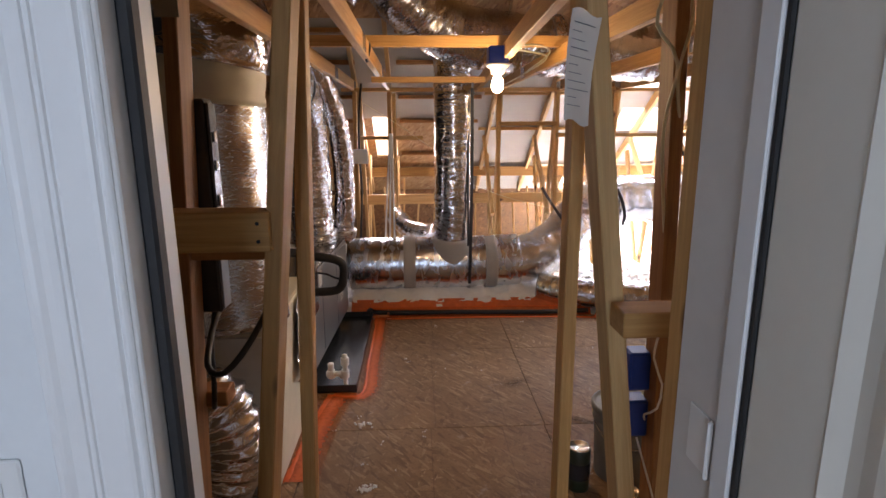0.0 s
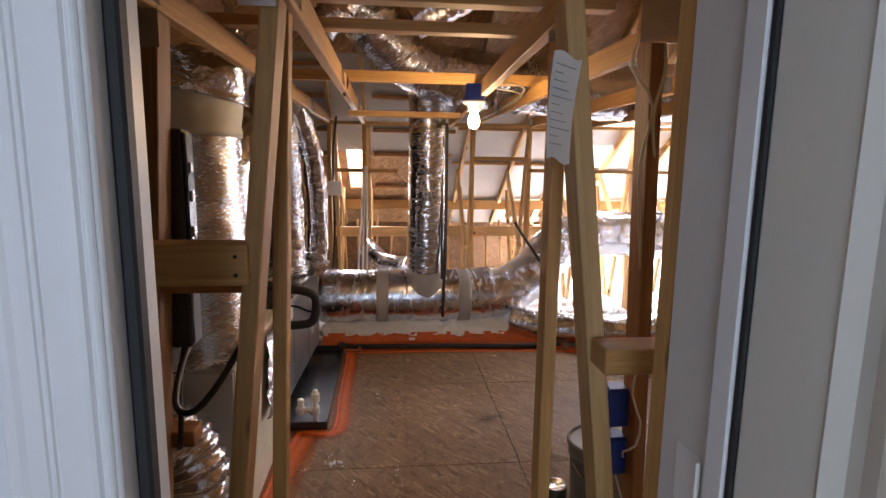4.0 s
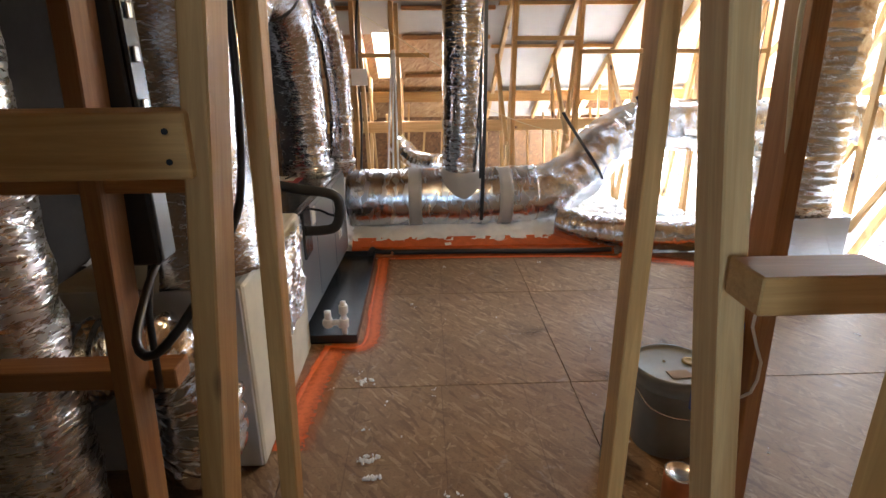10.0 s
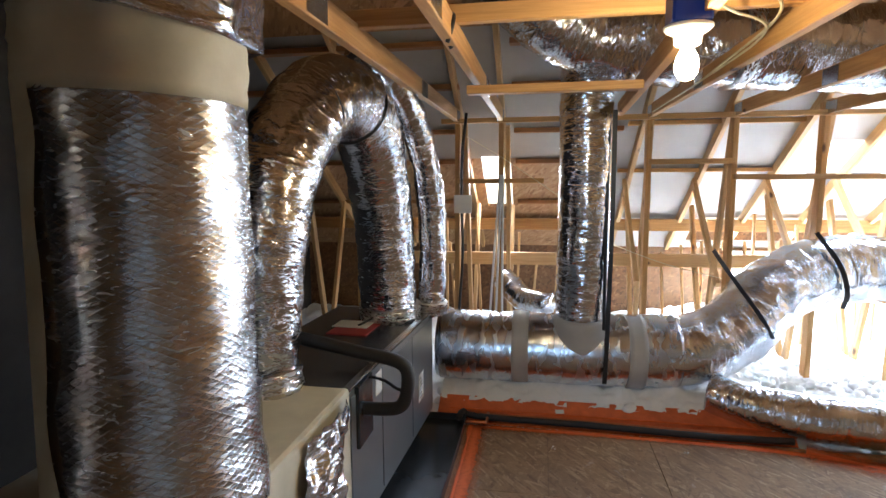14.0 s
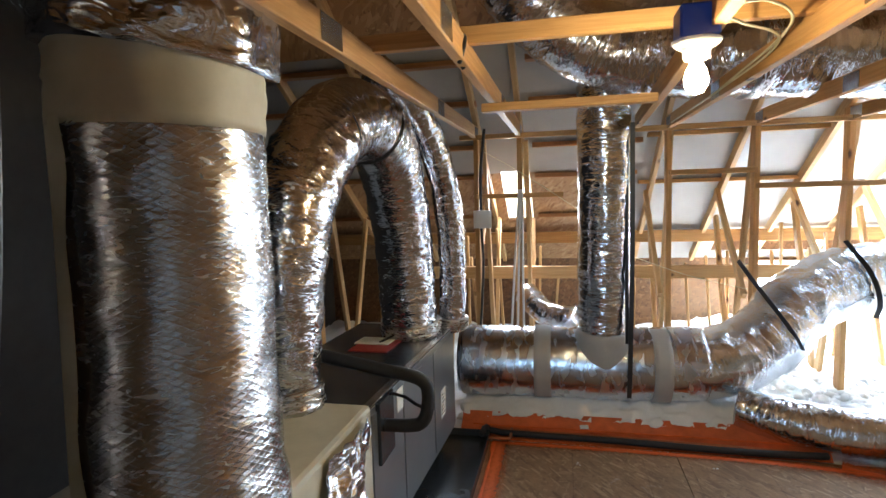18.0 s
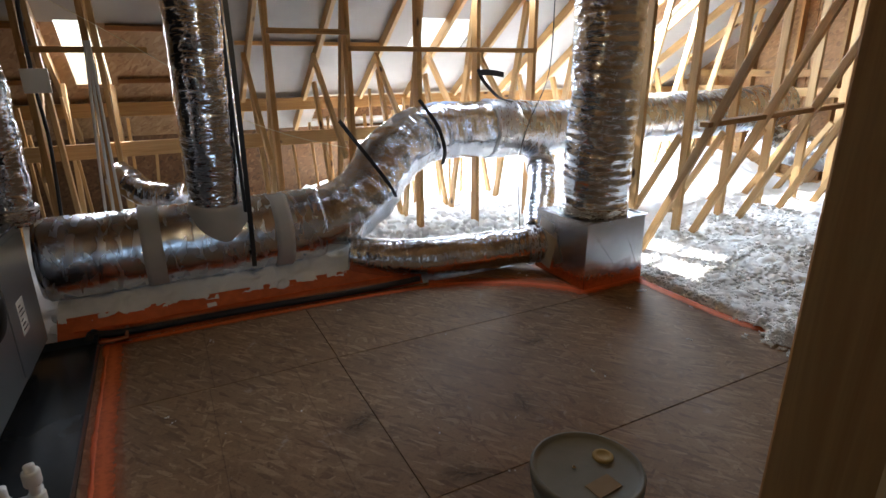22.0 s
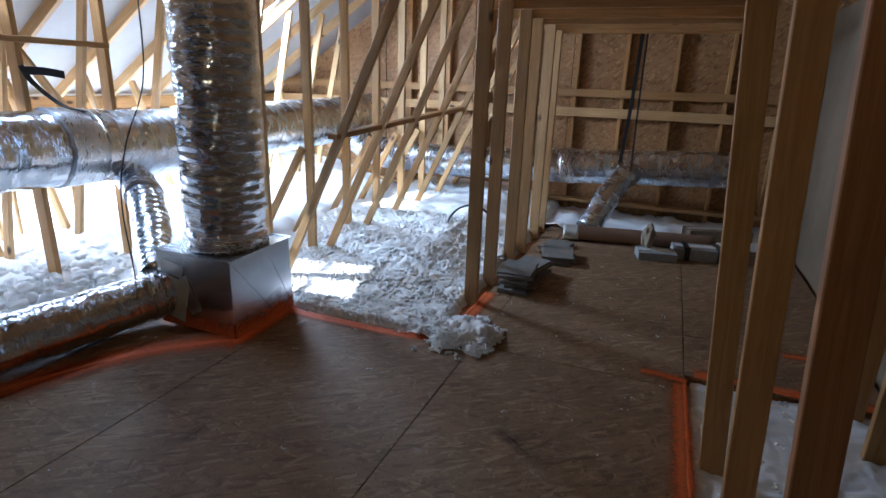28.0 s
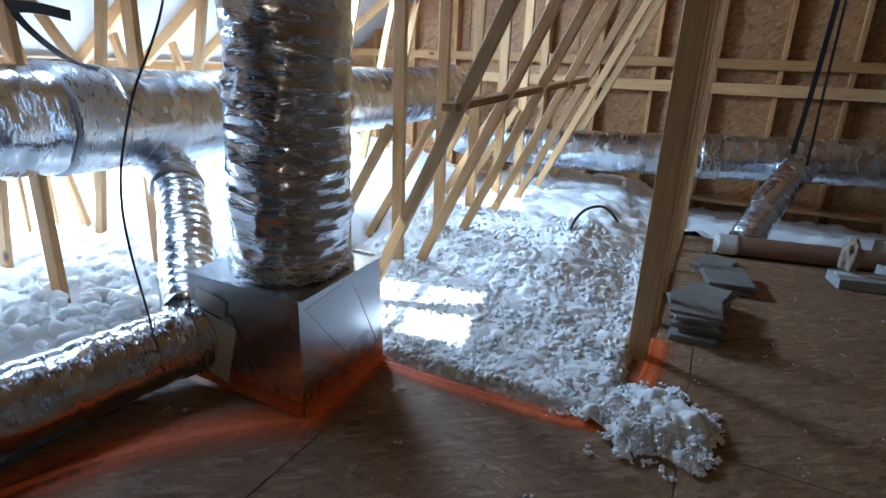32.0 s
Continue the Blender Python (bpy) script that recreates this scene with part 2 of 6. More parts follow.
def part(name, bm, material, parent=None, label="", m=None, smooth=False):
    ob = new(name, mesh_of(name, bm, material, smooth))
    if m is not None:
        ob.matrix_world = m
    if parent is not None:
        ob.parent = parent
        ob.matrix_parent_inverse = Matrix()
        ob.matrix_basis = parent_rest(parent).inverted() @ (m if m is not None else Matrix())
    if label:
        tagged(ob, label)
    return ob


def parent_rest(ob):
    m = ob.matrix_basis.copy()
    while ob.parent is not None:
        ob = ob.parent
        m = ob.matrix_basis @ m
    return m


def empty(name, x, y, z, label, category, group=""):
    ob = new(name)
    ob.empty_display_size = 0.05
    ob.matrix_basis = Matrix.Translation((x, y, z))
    return tagged(ob, label, category, group)


def box_bm(sx, sy, sz, bevel=0.0, seg=1, bm=None, at=(0, 0, 0)):
    bm = bm or bmesh.new()
    r = bmesh.ops.create_cube(bm, size=1.0)
    bmesh.ops.scale(bm, vec=(sx, sy, sz), verts=r["verts"])
    if bevel:
        edges = list({e for v in r["verts"] for e in v.link_edges})
        r2 = bmesh.ops.bevel(bm, geom=edges, offset=bevel, segments=seg, affect="EDGES", profile=0.5)
        verts = list({v for f in r2["faces"] for v in f.verts} | {v for v in r["verts"] if v.is_valid})
    else:
        verts = r["verts"]
    bmesh.ops.translate(bm, vec=at, verts=verts)
    return bm


def span(a, b, spin=0.0):
    """A pose whose z runs from a to b, at their middle; the width (x) stays level where it can."""
    a, b = Vector(a), Vector(b)
    d = b - a
    z = d.normalized()
    ref = Vector((0, 1, 0)) if abs(z.z) > 0.9 else Vector((0, 0, 1))
    x = ref.cross(z).normalized() if abs(z.z) <= 0.9 else z.cross(Vector((0, -1, 0))).normalized() * -1
    y = z.cross(x).normalized()
    m = Matrix((x, y, z)).transposed().to_4x4()
    return Matrix.Translation((a + b) / 2) @ m @ Matrix.Rotation(radians(spin), 4, "Z"), d.length


def stick(a, b, w=0.038, d=0.089, mat=None, name="truss_web", label="", category="framing", group="roof framing", parent=None, spin=0.0, kind=""):
    """One length of lumber from a to b, w wide across x and d deep."""
    m, length = span(a, b, spin)
    bm = box_bm(w, d, length, 0.003)
    ob = part(name, bm, mat or WOOD, parent, "", m)
    if parent is None:
        tagged(ob, label or "bare pine framing lumber", category, group, kind)
    return ob


def block(name, lo, hi, mat, bevel=0.004, parent=None, label="", category="", group="", kind="", seg=1):
    c = [(p + q) / 2 for p, q in zip(lo, hi)]
    s = [q - p for p, q in zip(lo, hi)]
    ob = part(name, box_bm(*s, min(bevel, min(s) * 0.45) if bevel else 0, seg), mat, parent, "" if not parent else label, Matrix.Translation(c))
    if parent is None:
        tagged(ob, label, category, group, kind)
    return ob


def spline(points, step=0.03):
    """Catmull-Rom through the points, sampled about every step metres."""
    p = [Vector(q) for q in points]
    p = [2 * p[0] - p[1]] + p + [2 * p[-1] - p[-2]]
    out = []
    for i in range(1, len(p) - 2):
        n = max(2, int((p[i + 1] - p[i]).length / step))
        for k in range(n):
            t = k / n
            a, b, c, d = p[i - 1], p[i], p[i + 1], p[i + 2]
            out.append(0.5 * ((2 * b) + (c - a) * t + (2 * a - 5 * b + 4 * c - d) * t * t + (3 * b - a - 3 * c + d) * t ** 3))
    out.append(p[-2])
    return out


def tube_bm(points, radius, sides=20, step=0.03, crinkle=0.0, rib=0.0, pitch=0.06, seed=0.0, caps=True, wrinkle_scale=9.0, shape=None, bm=None):
    """A tube along a smooth line; crinkle: depth of creases, rib: depth of the wire helix. radius: metres or a function of 0..1."""
    bm = bm or bmesh.new()
    uv = bm.loops.layers.uv.verify()
    runs = []
    line = spline(points, step)
    total = len(line) - 1
    rings = []
    side = None
    run = 0.0
    for i, c in enumerate(line):
        d = (line[min(i + 1, total)] - line[max(i - 1, 0)]).normalized()
        if side is None:
            side = d.orthogonal().normalized()
        side = (side - d * side.dot(d)).normalized()
        up = d.cross(side)
        if i:
            run += (c - line[i - 1]).length
        r0 = radius(i / total) if callable(radius) else radius
        ring = []
        for k in range(sides):
            a = 2 * math.pi * k / sides
            o = side * math.cos(a) + up * math.sin(a)
            r = r0
            if rib:
                r += rib * math.cos(2 * math.pi * run / pitch + a)
            if crinkle:
                q = (c + o * r0) * wrinkle_scale + Vector((seed, seed * 1.7, -seed))
                r += crinkle * (noise.noise(q) + 0.6 * noise.noise(Vector((q.x * 2.3, q.y * 2.3, q.z * 2.3))) - 0.5 * abs(noise.noise(q * 1.4 + Vector((5, 5, 5)))))
            ring.append(bm.verts.new(c + o * r))
        rings.append(ring)
        runs.append(run)
    girth = 2 * math.pi * (radius(0.5) if callable(radius) else radius) / sides
    for i, (a, b) in enumerate(zip(rings, rings[1:])):
        for k in range(sides):
            f = bm.faces.new((a[k], a[(k + 1) % sides], b[(k + 1) % sides], b[k]))
            for lp, (ku, kv) in zip(f.loops, ((k, i), (k + 1, i), (k + 1, i + 1), (k, i + 1))):
                lp[uv].uv = (ku * girth, runs[kv])
    if caps:
        bm.faces.new(list(reversed(rings[0])))
        bm.faces.new(rings[-1])
    return bm


def lathe_bm(profile, sides=32, bm=None):
    """A turned body: (radius, height) from the bottom up."""
    bm = bm or bmesh.new()
    rings = []
    for r, z in profile:
        rings.append([bm.verts.new((max(r, 0.0004) * math.cos(2 * math.pi * k / sides), max(r, 0.0004) * math.sin(2 * math.pi * k / sides), z)) for k in range(sides)])
    for a, b in zip(rings, rings[1:]):
        for k in range(sides):
            bm.faces.new((a[k], a[(k + 1) % sides], b[(k + 1) % sides], b[k]))
    bm.faces.new(list(reversed(rings[0])))
    bm.faces.new(rings[-1])
    return bm


def hull_box(corners, bm=None):
    """Six faces from eight corners: four below, four above, each round the same way."""
    bm = bm or bmesh.new()
    v = [bm.verts.new(c) for c in corners]
    for f in ((3, 2, 1, 0), (4, 5, 6, 7), (0, 1, 5, 4), (1, 2, 6, 5), (2, 3, 7, 6), (3, 0, 4, 7)):
        bm.faces.new([v[i] for i in f])
    return bm


def fluff_bm(x0, y0, x1, y1, cell, height, seed=0.0, bm=None, keep=None, soft=1.0):
    """A heap of loose fibre over a rectangle: height(x, y) is the mean, roughened in lumps."""
    bm = bm or bmesh.new()
    nx, ny = max(2, int((x1 - x0) / cell)), max(2, int((y1 - y0) / cell))
    grid = {}
    for i in range(nx + 1):
        for j in range(ny + 1):
            x, y = x0 + (x1 - x0) * i / nx, y0 + (y1 - y0) * j / ny
            if keep and not keep(x, y):
                continue
            q = Vector((x, y, seed))
            fine = cell < 0.022
            lump = 0.03 * noise.noise(q * 5) + 0.05 * abs(noise.noise(q * 11)) + 0.022 * abs(noise.noise(q * 24)) + (0.008 * abs(noise.noise(q * 45)) if cell < 0.01 else 0.0) if fine else 0.045 * noise.noise(q * 6) + 0.038 * abs(noise.noise(q * 17)) + 0.022 * noise.noise(q * 41)
            grid[i, j] = bm.verts.new((x + 0.013 * noise.noise(q * 23 + Vector((9, 0, 0))), y + 0.013 * noise.noise(q * 23 + Vector((0, 9, 0))), height(x, y) + lump * soft))
    for (i, j), v in grid.items():
        quad = [grid.get(k) for k in ((i, j), (i + 1, j), (i + 1, j + 1), (i, j + 1))]
        if all(quad):
            bm.faces.new(quad)
    return bm


def shreds_spot(spot, spread, each):
    """Groups the places of spot() into torn tufts of a few pieces each."""
    state = {"left": 0, "at": (0, 0, 0)}

    def place(r):
        if state["left"] <= 0:
            state["left"] = r.randint(*each)
            state["at"] = spot(r)
        state["left"] -= 1
        x, y, z = state["at"]
        return x + r.gauss(0, spread), y + r.gauss(0, spread), z + abs(r.gauss(0, spread * 0.35))

    return place


def clump_bm(seed, count, spot, size=(0.008, 0.03)):
    """Many crumpled clumps of fibre, joined; spot() gives each one's place."""
    r = random.Random(seed)
    ball = bmesh.new()
    bmesh.ops.create_icosphere(ball, subdivisions=2, radius=1.0)
    ball.verts.ensure_lookup_table()
    base = [v.co.copy() for v in ball.verts]
    tris = [[v.index for v in f.verts] for f in ball.faces]
    ball.free()
    verts, faces = [], []
    for _ in range(count):
        x, y, z = spot(r)
        s = r.uniform(*size)
        k = len(verts)
        sx, sy, sz = s * r.uniform(0.9, 1.6), s * r.uniform(0.6, 1.0), s * r.uniform(0.6, 1.0)
        ca, sa = math.cos(k * 1.7), math.sin(k * 1.7)
        off = Vector((k * 0.37, x * 9, y * 9))
        for c in base:
            q = 1 + 0.3 * noise.noise(c * 2.2 + off) + r.uniform(-0.05, 0.05)
            ex, ey = c.x * sx * q, c.y * sy * q
            verts.append((x + ex * ca - ey * sa, y + ex * sa + ey * ca, z + s * 0.3 + c.z * sz * q))
        faces += [(a + k, b + k, c + k) for a, b, c in tris]
    me = bpy.data.meshes.new("clumps")
    me.from_pydata(verts, [], faces)
    bm = bmesh.new()
    bm.from_mesh(me)
    bpy.data.meshes.remove(me)
    return bm


def bar_mesh(name, points, radius, mat, parent=None, label="", category="", group="", sides=8, step=0.03):
    """A cable, pipe or strap of round section."""
    ob = part(name, tube_bm(points, radius, sides, step), mat, parent, label if parent else "", None, True)
    if parent is None:
        tagged(ob, label, category, group)
    return ob


def ribbon_bm(points, width, thick, across, step=0.03, bm=None):
    """A flat strap along a line; across: the direction of its width."""
    bm = bm or bmesh.new()
    line = spline(points, step)
    rings = []
    for i, c in enumerate(line):
        d = (line[min(i + 1, len(line) - 1)] - line[max(i - 1, 0)]).normalized()
        w = Vector(across)
        w = (w - d * w.dot(d)).normalized()
        n = d.cross(w)
        rings.append([bm.verts.new(c + w * sx * width / 2 + n * sn * thick / 2) for sx, sn in ((-1, -1), (1, -1), (1, 1), (-1, 1))])
    for a, b in zip(rings, rings[1:]):
        for k in range(4):
            bm.faces.new((a[k], a[(k + 1) % 4], b[(k + 1) % 4], b[k]))
    bm.faces.new(list(reversed(rings[0])))
    bm.faces.new(rings[-1])
    return bm

WOOD = wood_mat("pine", (0.57, 0.33, 0.12), (0.40, 0.205, 0.063))
WOOD_PALE = wood_mat("pale_pine", (0.61, 0.40, 0.185), (0.46, 0.275, 0.105))
WOOD_DARK = wood_mat("dark_fir", (0.38, 0.18, 0.062), (0.24, 0.10, 0.03))
OSB_FLOOR = osb_mat("osb_floor", (0.25, 0.148, 0.071), (0.16, 0.087, 0.040), (0.365, 0.245, 0.137), 1.0, True, 0.7)
OSB_WALL = osb_mat("osb_wall", (0.36, 0.185, 0.068), (0.22, 0.105, 0.038), (0.47, 0.27, 0.118), 0.7, False)
OSB_TAN = osb_mat("tan_osb_roof", (0.36, 0.21, 0.10), (0.25, 0.13, 0.055), (0.46, 0.30, 0.16), 0.7, False)
# brown board colour, darkened further to hold the shade along the eave
OSB_SHADE = osb_mat("shade_osb", (0.17, 0.085, 0.034), (0.10, 0.048, 0.02), (0.25, 0.135, 0.06), 0.7, False)
FOIL = foil_mat("duct_foil", rough=0.11, crease=0.75)
FOIL_SMOOTH = foil_mat("smooth_duct_foil", (0.74, 0.78, 0.84), 0.15, 0.56)
FOIL_TRUNK = satin_mat("satin_trunk_foil", (0.70, 0.74, 0.81), 0.25)
FOIL_BAND = foil_mat("gathered_foil", (0.62, 0.65, 0.7), 0.3, 0.35)
FOIL_SCRIM = foil_mat("duct_foil_scrim", (0.55, 0.55, 0.56), 0.2, 0.26, True)
FOIL_DULL = foil_mat("duct_foil_dull", (0.62, 0.61, 0.6), 0.25, 0.8)
MASTIC = plain("mastic", (0.50, 0.46, 0.35), 0.6, 0.0, 0.16, 9.0, 0.35)
MASTIC_GREY = plain("grey_mastic", (0.44, 0.43, 0.41), 0.7, 0.0, 0.1, 14.0, 0.3)
GALV = plain("galvanised_steel", (0.50, 0.52, 0.55), 0.27, 1.0, 0.14, 12.0, 0.04)
CASE = plain("grey_painted_steel", (0.22, 0.245, 0.265), 0.3, 0.5, 0.08, 6.0, 0.02)
CASE_DARK = plain("dark_steel", (0.05, 0.056, 0.065), 0.25, 0.4, 0.2, 8.0, 0.05)
BLACK = plain("black_foam", (0.014, 0.014, 0.015), 0.62, 0.0, 0.25, 60.0, 0.2)
BLACK_SATIN = plain("black_plastic", (0.016, 0.016, 0.018), 0.4, 0.0, 0.2, 30.0, 0.05)
WHITE_PAINT = plain("white_paint", (0.78, 0.78, 0.77), 0.42, 0.0, 0.02, 40.0, 0.03)
DOOR_PAINT = plain("cream_door_paint", (0.72, 0.68, 0.60), 0.45, 0.0, 0.02, 40.0, 0.03)
WALL_PAINT = plain("wall_paint", (0.74, 0.76, 0.76), 0.6, 0.0, 0.025, 60.0, 0.08)
JAMB_PAINT = plain("jamb_primer", (0.66, 0.64, 0.61), 0.55, 0.0, 0.05, 18.0, 0.1)
PVC = plain("white_pvc", (0.78, 0.78, 0.76), 0.35, 0.0, 0.03, 12.0, 0.02)
FIBRE = plain("loose_fibre", (0.86, 0.86, 0.85), 0.95, 0.0, 0.05, 55.0, 0.35)
fluff = FIBRE.node_tree.nodes["Principled BSDF"]
fluff.inputs["Subsurface Weight"].default_value, fluff.inputs["Subsurface Scale"].default_value = 0.7, 0.02
fluff.inputs["Subsurface Radius"].default_value = (1.0, 1.0, 1.0)
FIBRE_TAN = plain("dusty_fibre", (0.64, 0.53, 0.38), 0.95, 0.0, 0.16, 50.0, 0.9)
FOAM_ORANGE = plain("orange_foam", (0.66, 0.115, 0.010), 0.6, 0.0, 0.22, 28.0, 0.45)
# near-black colour that paints the darkness onto the left closing wall
SHADE_BLACK = plain("shade_black_wall", (0.045, 0.04, 0.036), 0.8, 0.0, 0.2, 12.0, 0.2)
BACKING = plain("brown_wall_backing", (0.20, 0.145, 0.09), 0.75, 0.0, 0.15, 9.0, 0.2)
FOAM_RUST = plain("rusty_orange_overspray", (0.60, 0.13, 0.035), 0.65, 0.0, 0.3, 16.0, 0.4)
DECK_PALE = plain("pale_roof_deck", (0.37, 0.34, 0.305), 0.55, 0.0, 0.08, 5.0, 0.06)
BAFFLE = plain("pale_baffle_board", (0.62, 0.58, 0.54), 0.7, 0.0, 0.1, 6.0, 0.1)
BUCKET_GREY = plain("grey_bucket", (0.19, 0.195, 0.18), 0.5, 0.0, 0.12, 22.0, 0.05)
BLUE = plain("blue_plastic", (0.01, 0.05, 0.30), 0.42, 0.0, 0.1, 25.0, 0.03)
GREEN_CAN = plain("dark_green_can", (0.02, 0.035, 0.02), 0.4, 0.1, 0.3, 30.0, 0.05)
TIN = plain("bright_tin", (0.75, 0.74, 0.72), 0.25, 1.0, 0.08, 20.0, 0.05)
PAPER = plain("paper", (0.66, 0.66, 0.62), 0.8, 0.0, 0.04, 30.0, 0.1)
CARD = plain("cardboard", (0.30, 0.23, 0.16), 0.8, 0.0, 0.1, 30.0, 0.12)
TILE_GREY = plain("grey_slate", (0.27, 0.27, 0.26), 0.7, 0.0, 0.15, 30.0, 0.2)
YELLOW = plain("dull_yellow", (0.42, 0.32, 0.12), 0.5, 0.0, 0.06, 20.0, 0.0)
BROWN_PIPE = plain("brown_paper_tube", (0.22, 0.13, 0.08), 0.7, 0.0, 0.12, 25.0, 0.1)
COPPER_FOAM = plain("copper_sleeve", (0.42, 0.14, 0.05), 0.45, 0.3, 0.2, 25.0, 0.1)
WIRE = plain("pale_yellow_cable", (0.62, 0.56, 0.36), 0.45, 0.0, 0.05, 30.0, 0.0)
ENAMEL = plain("white_enamel", (0.82, 0.80, 0.75), 0.3, 0.0, 0.03, 20.0, 0.0)

BULB_GLOW, bt, bb = mat_new("lit_bulb")
bb.inputs["Emission Color"].default_value = (1.0, 0.80, 0.50, 1)
bb.inputs["Emission Strength"].default_value = 14.0

for fibre in (FIBRE, FIBRE_TAN):
    fb = fibre.node_tree.nodes["Principled BSDF"]
    fb.inputs["Subsurface Weight"].default_value = 0.5
    fb.inputs["Subsurface Radius"].default_value = (1.0, 1.0, 1.0)
    fb.inputs["Subsurface Scale"].default_value = 0.02

# soft-edged soot: fades out towards the rim of the mark
SOOT, st, sb = mat_new("soft_soot")
sb.inputs["Base Color"].default_value = (0.03, 0.026, 0.024, 1)
sb.inputs["Roughness"].default_value = 0.85
sv = coords(st)
sl = st.nodes.new("ShaderNodeVectorMath")
sl.operation = "LENGTH"
st.links.new(sv, sl.inputs[0])
fade = ramp(st, sl.outputs["Value"], [(0.1, (0.85, 0.85, 0.85)), (0.95, (0, 0, 0))])
st.links.new(mix(st, fade, ramp(st, tex(st, sv, 3.0, 5, 0.7), [(0.35, (0, 0, 0)), (0.65, (1, 1, 1))]), 1.0, "MULTIPLY"), sb.inputs["Alpha"])


# thin overspray: breaks up towards its edges
FOAM_SPRAY, ft, fb = mat_new("orange_overspray")
fv = coords(ft)
fb.inputs["Base Color"].default_value = (0.64, 0.125, 0.018, 1)
fb.inputs["Roughness"].default_value = 0.7
fc = ft.nodes.new("ShaderNodeTexCoord")
fx = ft.nodes.new("ShaderNodeSeparateXYZ")
ft.links.new(fc.outputs["UV"], fx.inputs[0])
fe = ramp(ft, fx.outputs["X"], [(0.0, (0, 0, 0)), (0.5, (1, 1, 1)), (1.0, (0, 0, 0))])
fn = tex(ft, fv, 42.0, 5, 0.7)
ft.links.new(ramp(ft, mix(ft, fe, fn, 0.5), [(0.30, (0, 0, 0)), (0.72, (0.95, 0.95, 0.95))]), fb.inputs["Alpha"])

# ---- setting: floor, walls, roof ----
X_LEFT, X_GABLE, Y_EAVE, Y_WALL = -3.2, 6.6, 7.6, 0.42


def roof_z(y):
    """Underside of the far roof slope."""
    return 1.2 + 0.66 * (7.0 - y)


def near_roof_z(y):
    return roof_z(3.4) - 0.52 * (3.4 - y) + 0.02


floor = block("floor", (-1.75, 1.47, -0.06), (5.5, 4.42, -0.022), WOOD_DARK, 0.0, None, "oriented strand board attic floor with dark seams", "floor", "", "structure")


def sheet(x0, y0, x1, y1, parent=floor, name="osb_sheet", mat=OSB_FLOOR):
    g = 0.0018
    return block(name, (x0 + g, y0 + g, -0.022), (x1 - g, y1 - g, 0.0), mat, 0.0015, parent)


# rows of floor sheets, four feet deep, broken at the long seam and at staggered ends
for x0, x1 in ((-1.75, -0.95), (-0.95, 0.33), (0.33, 2.6), (2.6, 4.98), (4.98, 5.5)):
    sheet(x0, 1.47, x1, 2.57)
for x0, x1 in ((-1.75, -0.9), (-0.9, 0.335), (0.335, 2.56)):
    sheet(x0, 2.57, x1, 3.69)
for x0, x1 in ((-1.75, -0.86), (-0.86, 0.34), (0.34, 2.05), (2.05, 2.56)):
    sheet(x0, 3.69, x1, 4.42 if x1 < 2.1 else 3.80)
for x0, x1 in ((2.56, 3.4), (3.4, 5.5)):
    sheet(x0, 2.57, x1, 2.74)
floor_side = block("floor_side", (2.76, 0.56, -0.06), (5.5, 1.468, -0.022), WOOD_DARK, 0.0, None, "strand board floor reaching round the insulation pit", "floor", "", "structure")
for x0, x1 in ((2.76, 3.28), (3.28, 4.98), (4.98, 5.5)):
    sheet(x0, 0.56, x1, 1.468, floor_side)
walkway = block("walkway", (-0.69, 0.56, -0.06), (0.065, 1.468, -0.022), WOOD_DARK, 0.0, None, "narrow strand board walkway through the door", "floor", "", "structure")
sheet(-0.69, 0.56, 0.065, 1.468, walkway)

# ceiling boards of the rooms below, under the loose fill
block("subceiling", (X_LEFT, Y_WALL, -0.32), (X_GABLE, Y_EAVE, -0.28), WALL_PAINT, 0.0, None, "gypsum board ceiling of the rooms below", "ceiling", "", "structure")


def slab(name, corners, thick, mat, label, category="roof"):
    """A sloped board: four corners of its lower face, thick upwards."""
    lo = [Vector(c) for c in corners]
    hi = [c + Vector((0, 0, thick)) for c in lo]
    return tagged(part(name, hull_box(lo + hi), mat), label, category, "", "structure")


# far roof slope in bands, with its openings left free
def deck(x0, x1, y0, y1, n=[0]):
    n[0] += 1
    for cut in (4.9, 6.15):
        if y0 < cut < y1 and (cut < 5 or x1 < 0.2):
            deck(x0, x1, y0, cut)
            y0 = cut
            n[0] += 1
    return slab(f"roof_far_{n[0]}", ((x0, y0, roof_z(y0)), (x1, y0, roof_z(y0)), (x1, y1, roof_z(y1)), (x0, y1, roof_z(y1))), 0.03, *((OSB_WALL, "brown strand board sheathing high under the ridge") if y0 < 4.8 else (OSB_TAN, "tan strand board sheathing low on the far roof slope") if x1 < 0.2 and y0 > 6.1 else (DECK_PALE, "pale sheathing under the far roof slope")))


deck(X_LEFT, -0.86, 3.4, Y_EAVE)
deck(-0.86, -0.60, 3.4, 6.13)
deck(-0.86, -0.60, 6.86, Y_EAVE)
deck(-0.60, 0.12, 3.4, 6.42)
deck(0.12, 1.85, 3.4, 6.42)
deck(1.85, 2.7, 3.4, 5.3)
deck(1.85, 2.7, 5.74, 6.0)
deck(1.85, 1.95, 6.0, 6.42)
deck(2.55, 2.7, 6.0, 6.42)
deck(2.7, 4.0, 3.4, 6.42)
# opening at x 4.0 to 4.9 is invented, for the bay's fill light
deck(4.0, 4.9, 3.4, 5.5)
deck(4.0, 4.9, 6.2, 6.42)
deck(4.9, X_GABLE, 3.4, 6.42)
deck(-0.60, 0.12, 6.42, Y_EAVE)
deck(0.12, 1.25, 6.42, Y_EAVE)
deck(1.25, 5.6, 6.42, 7.04)
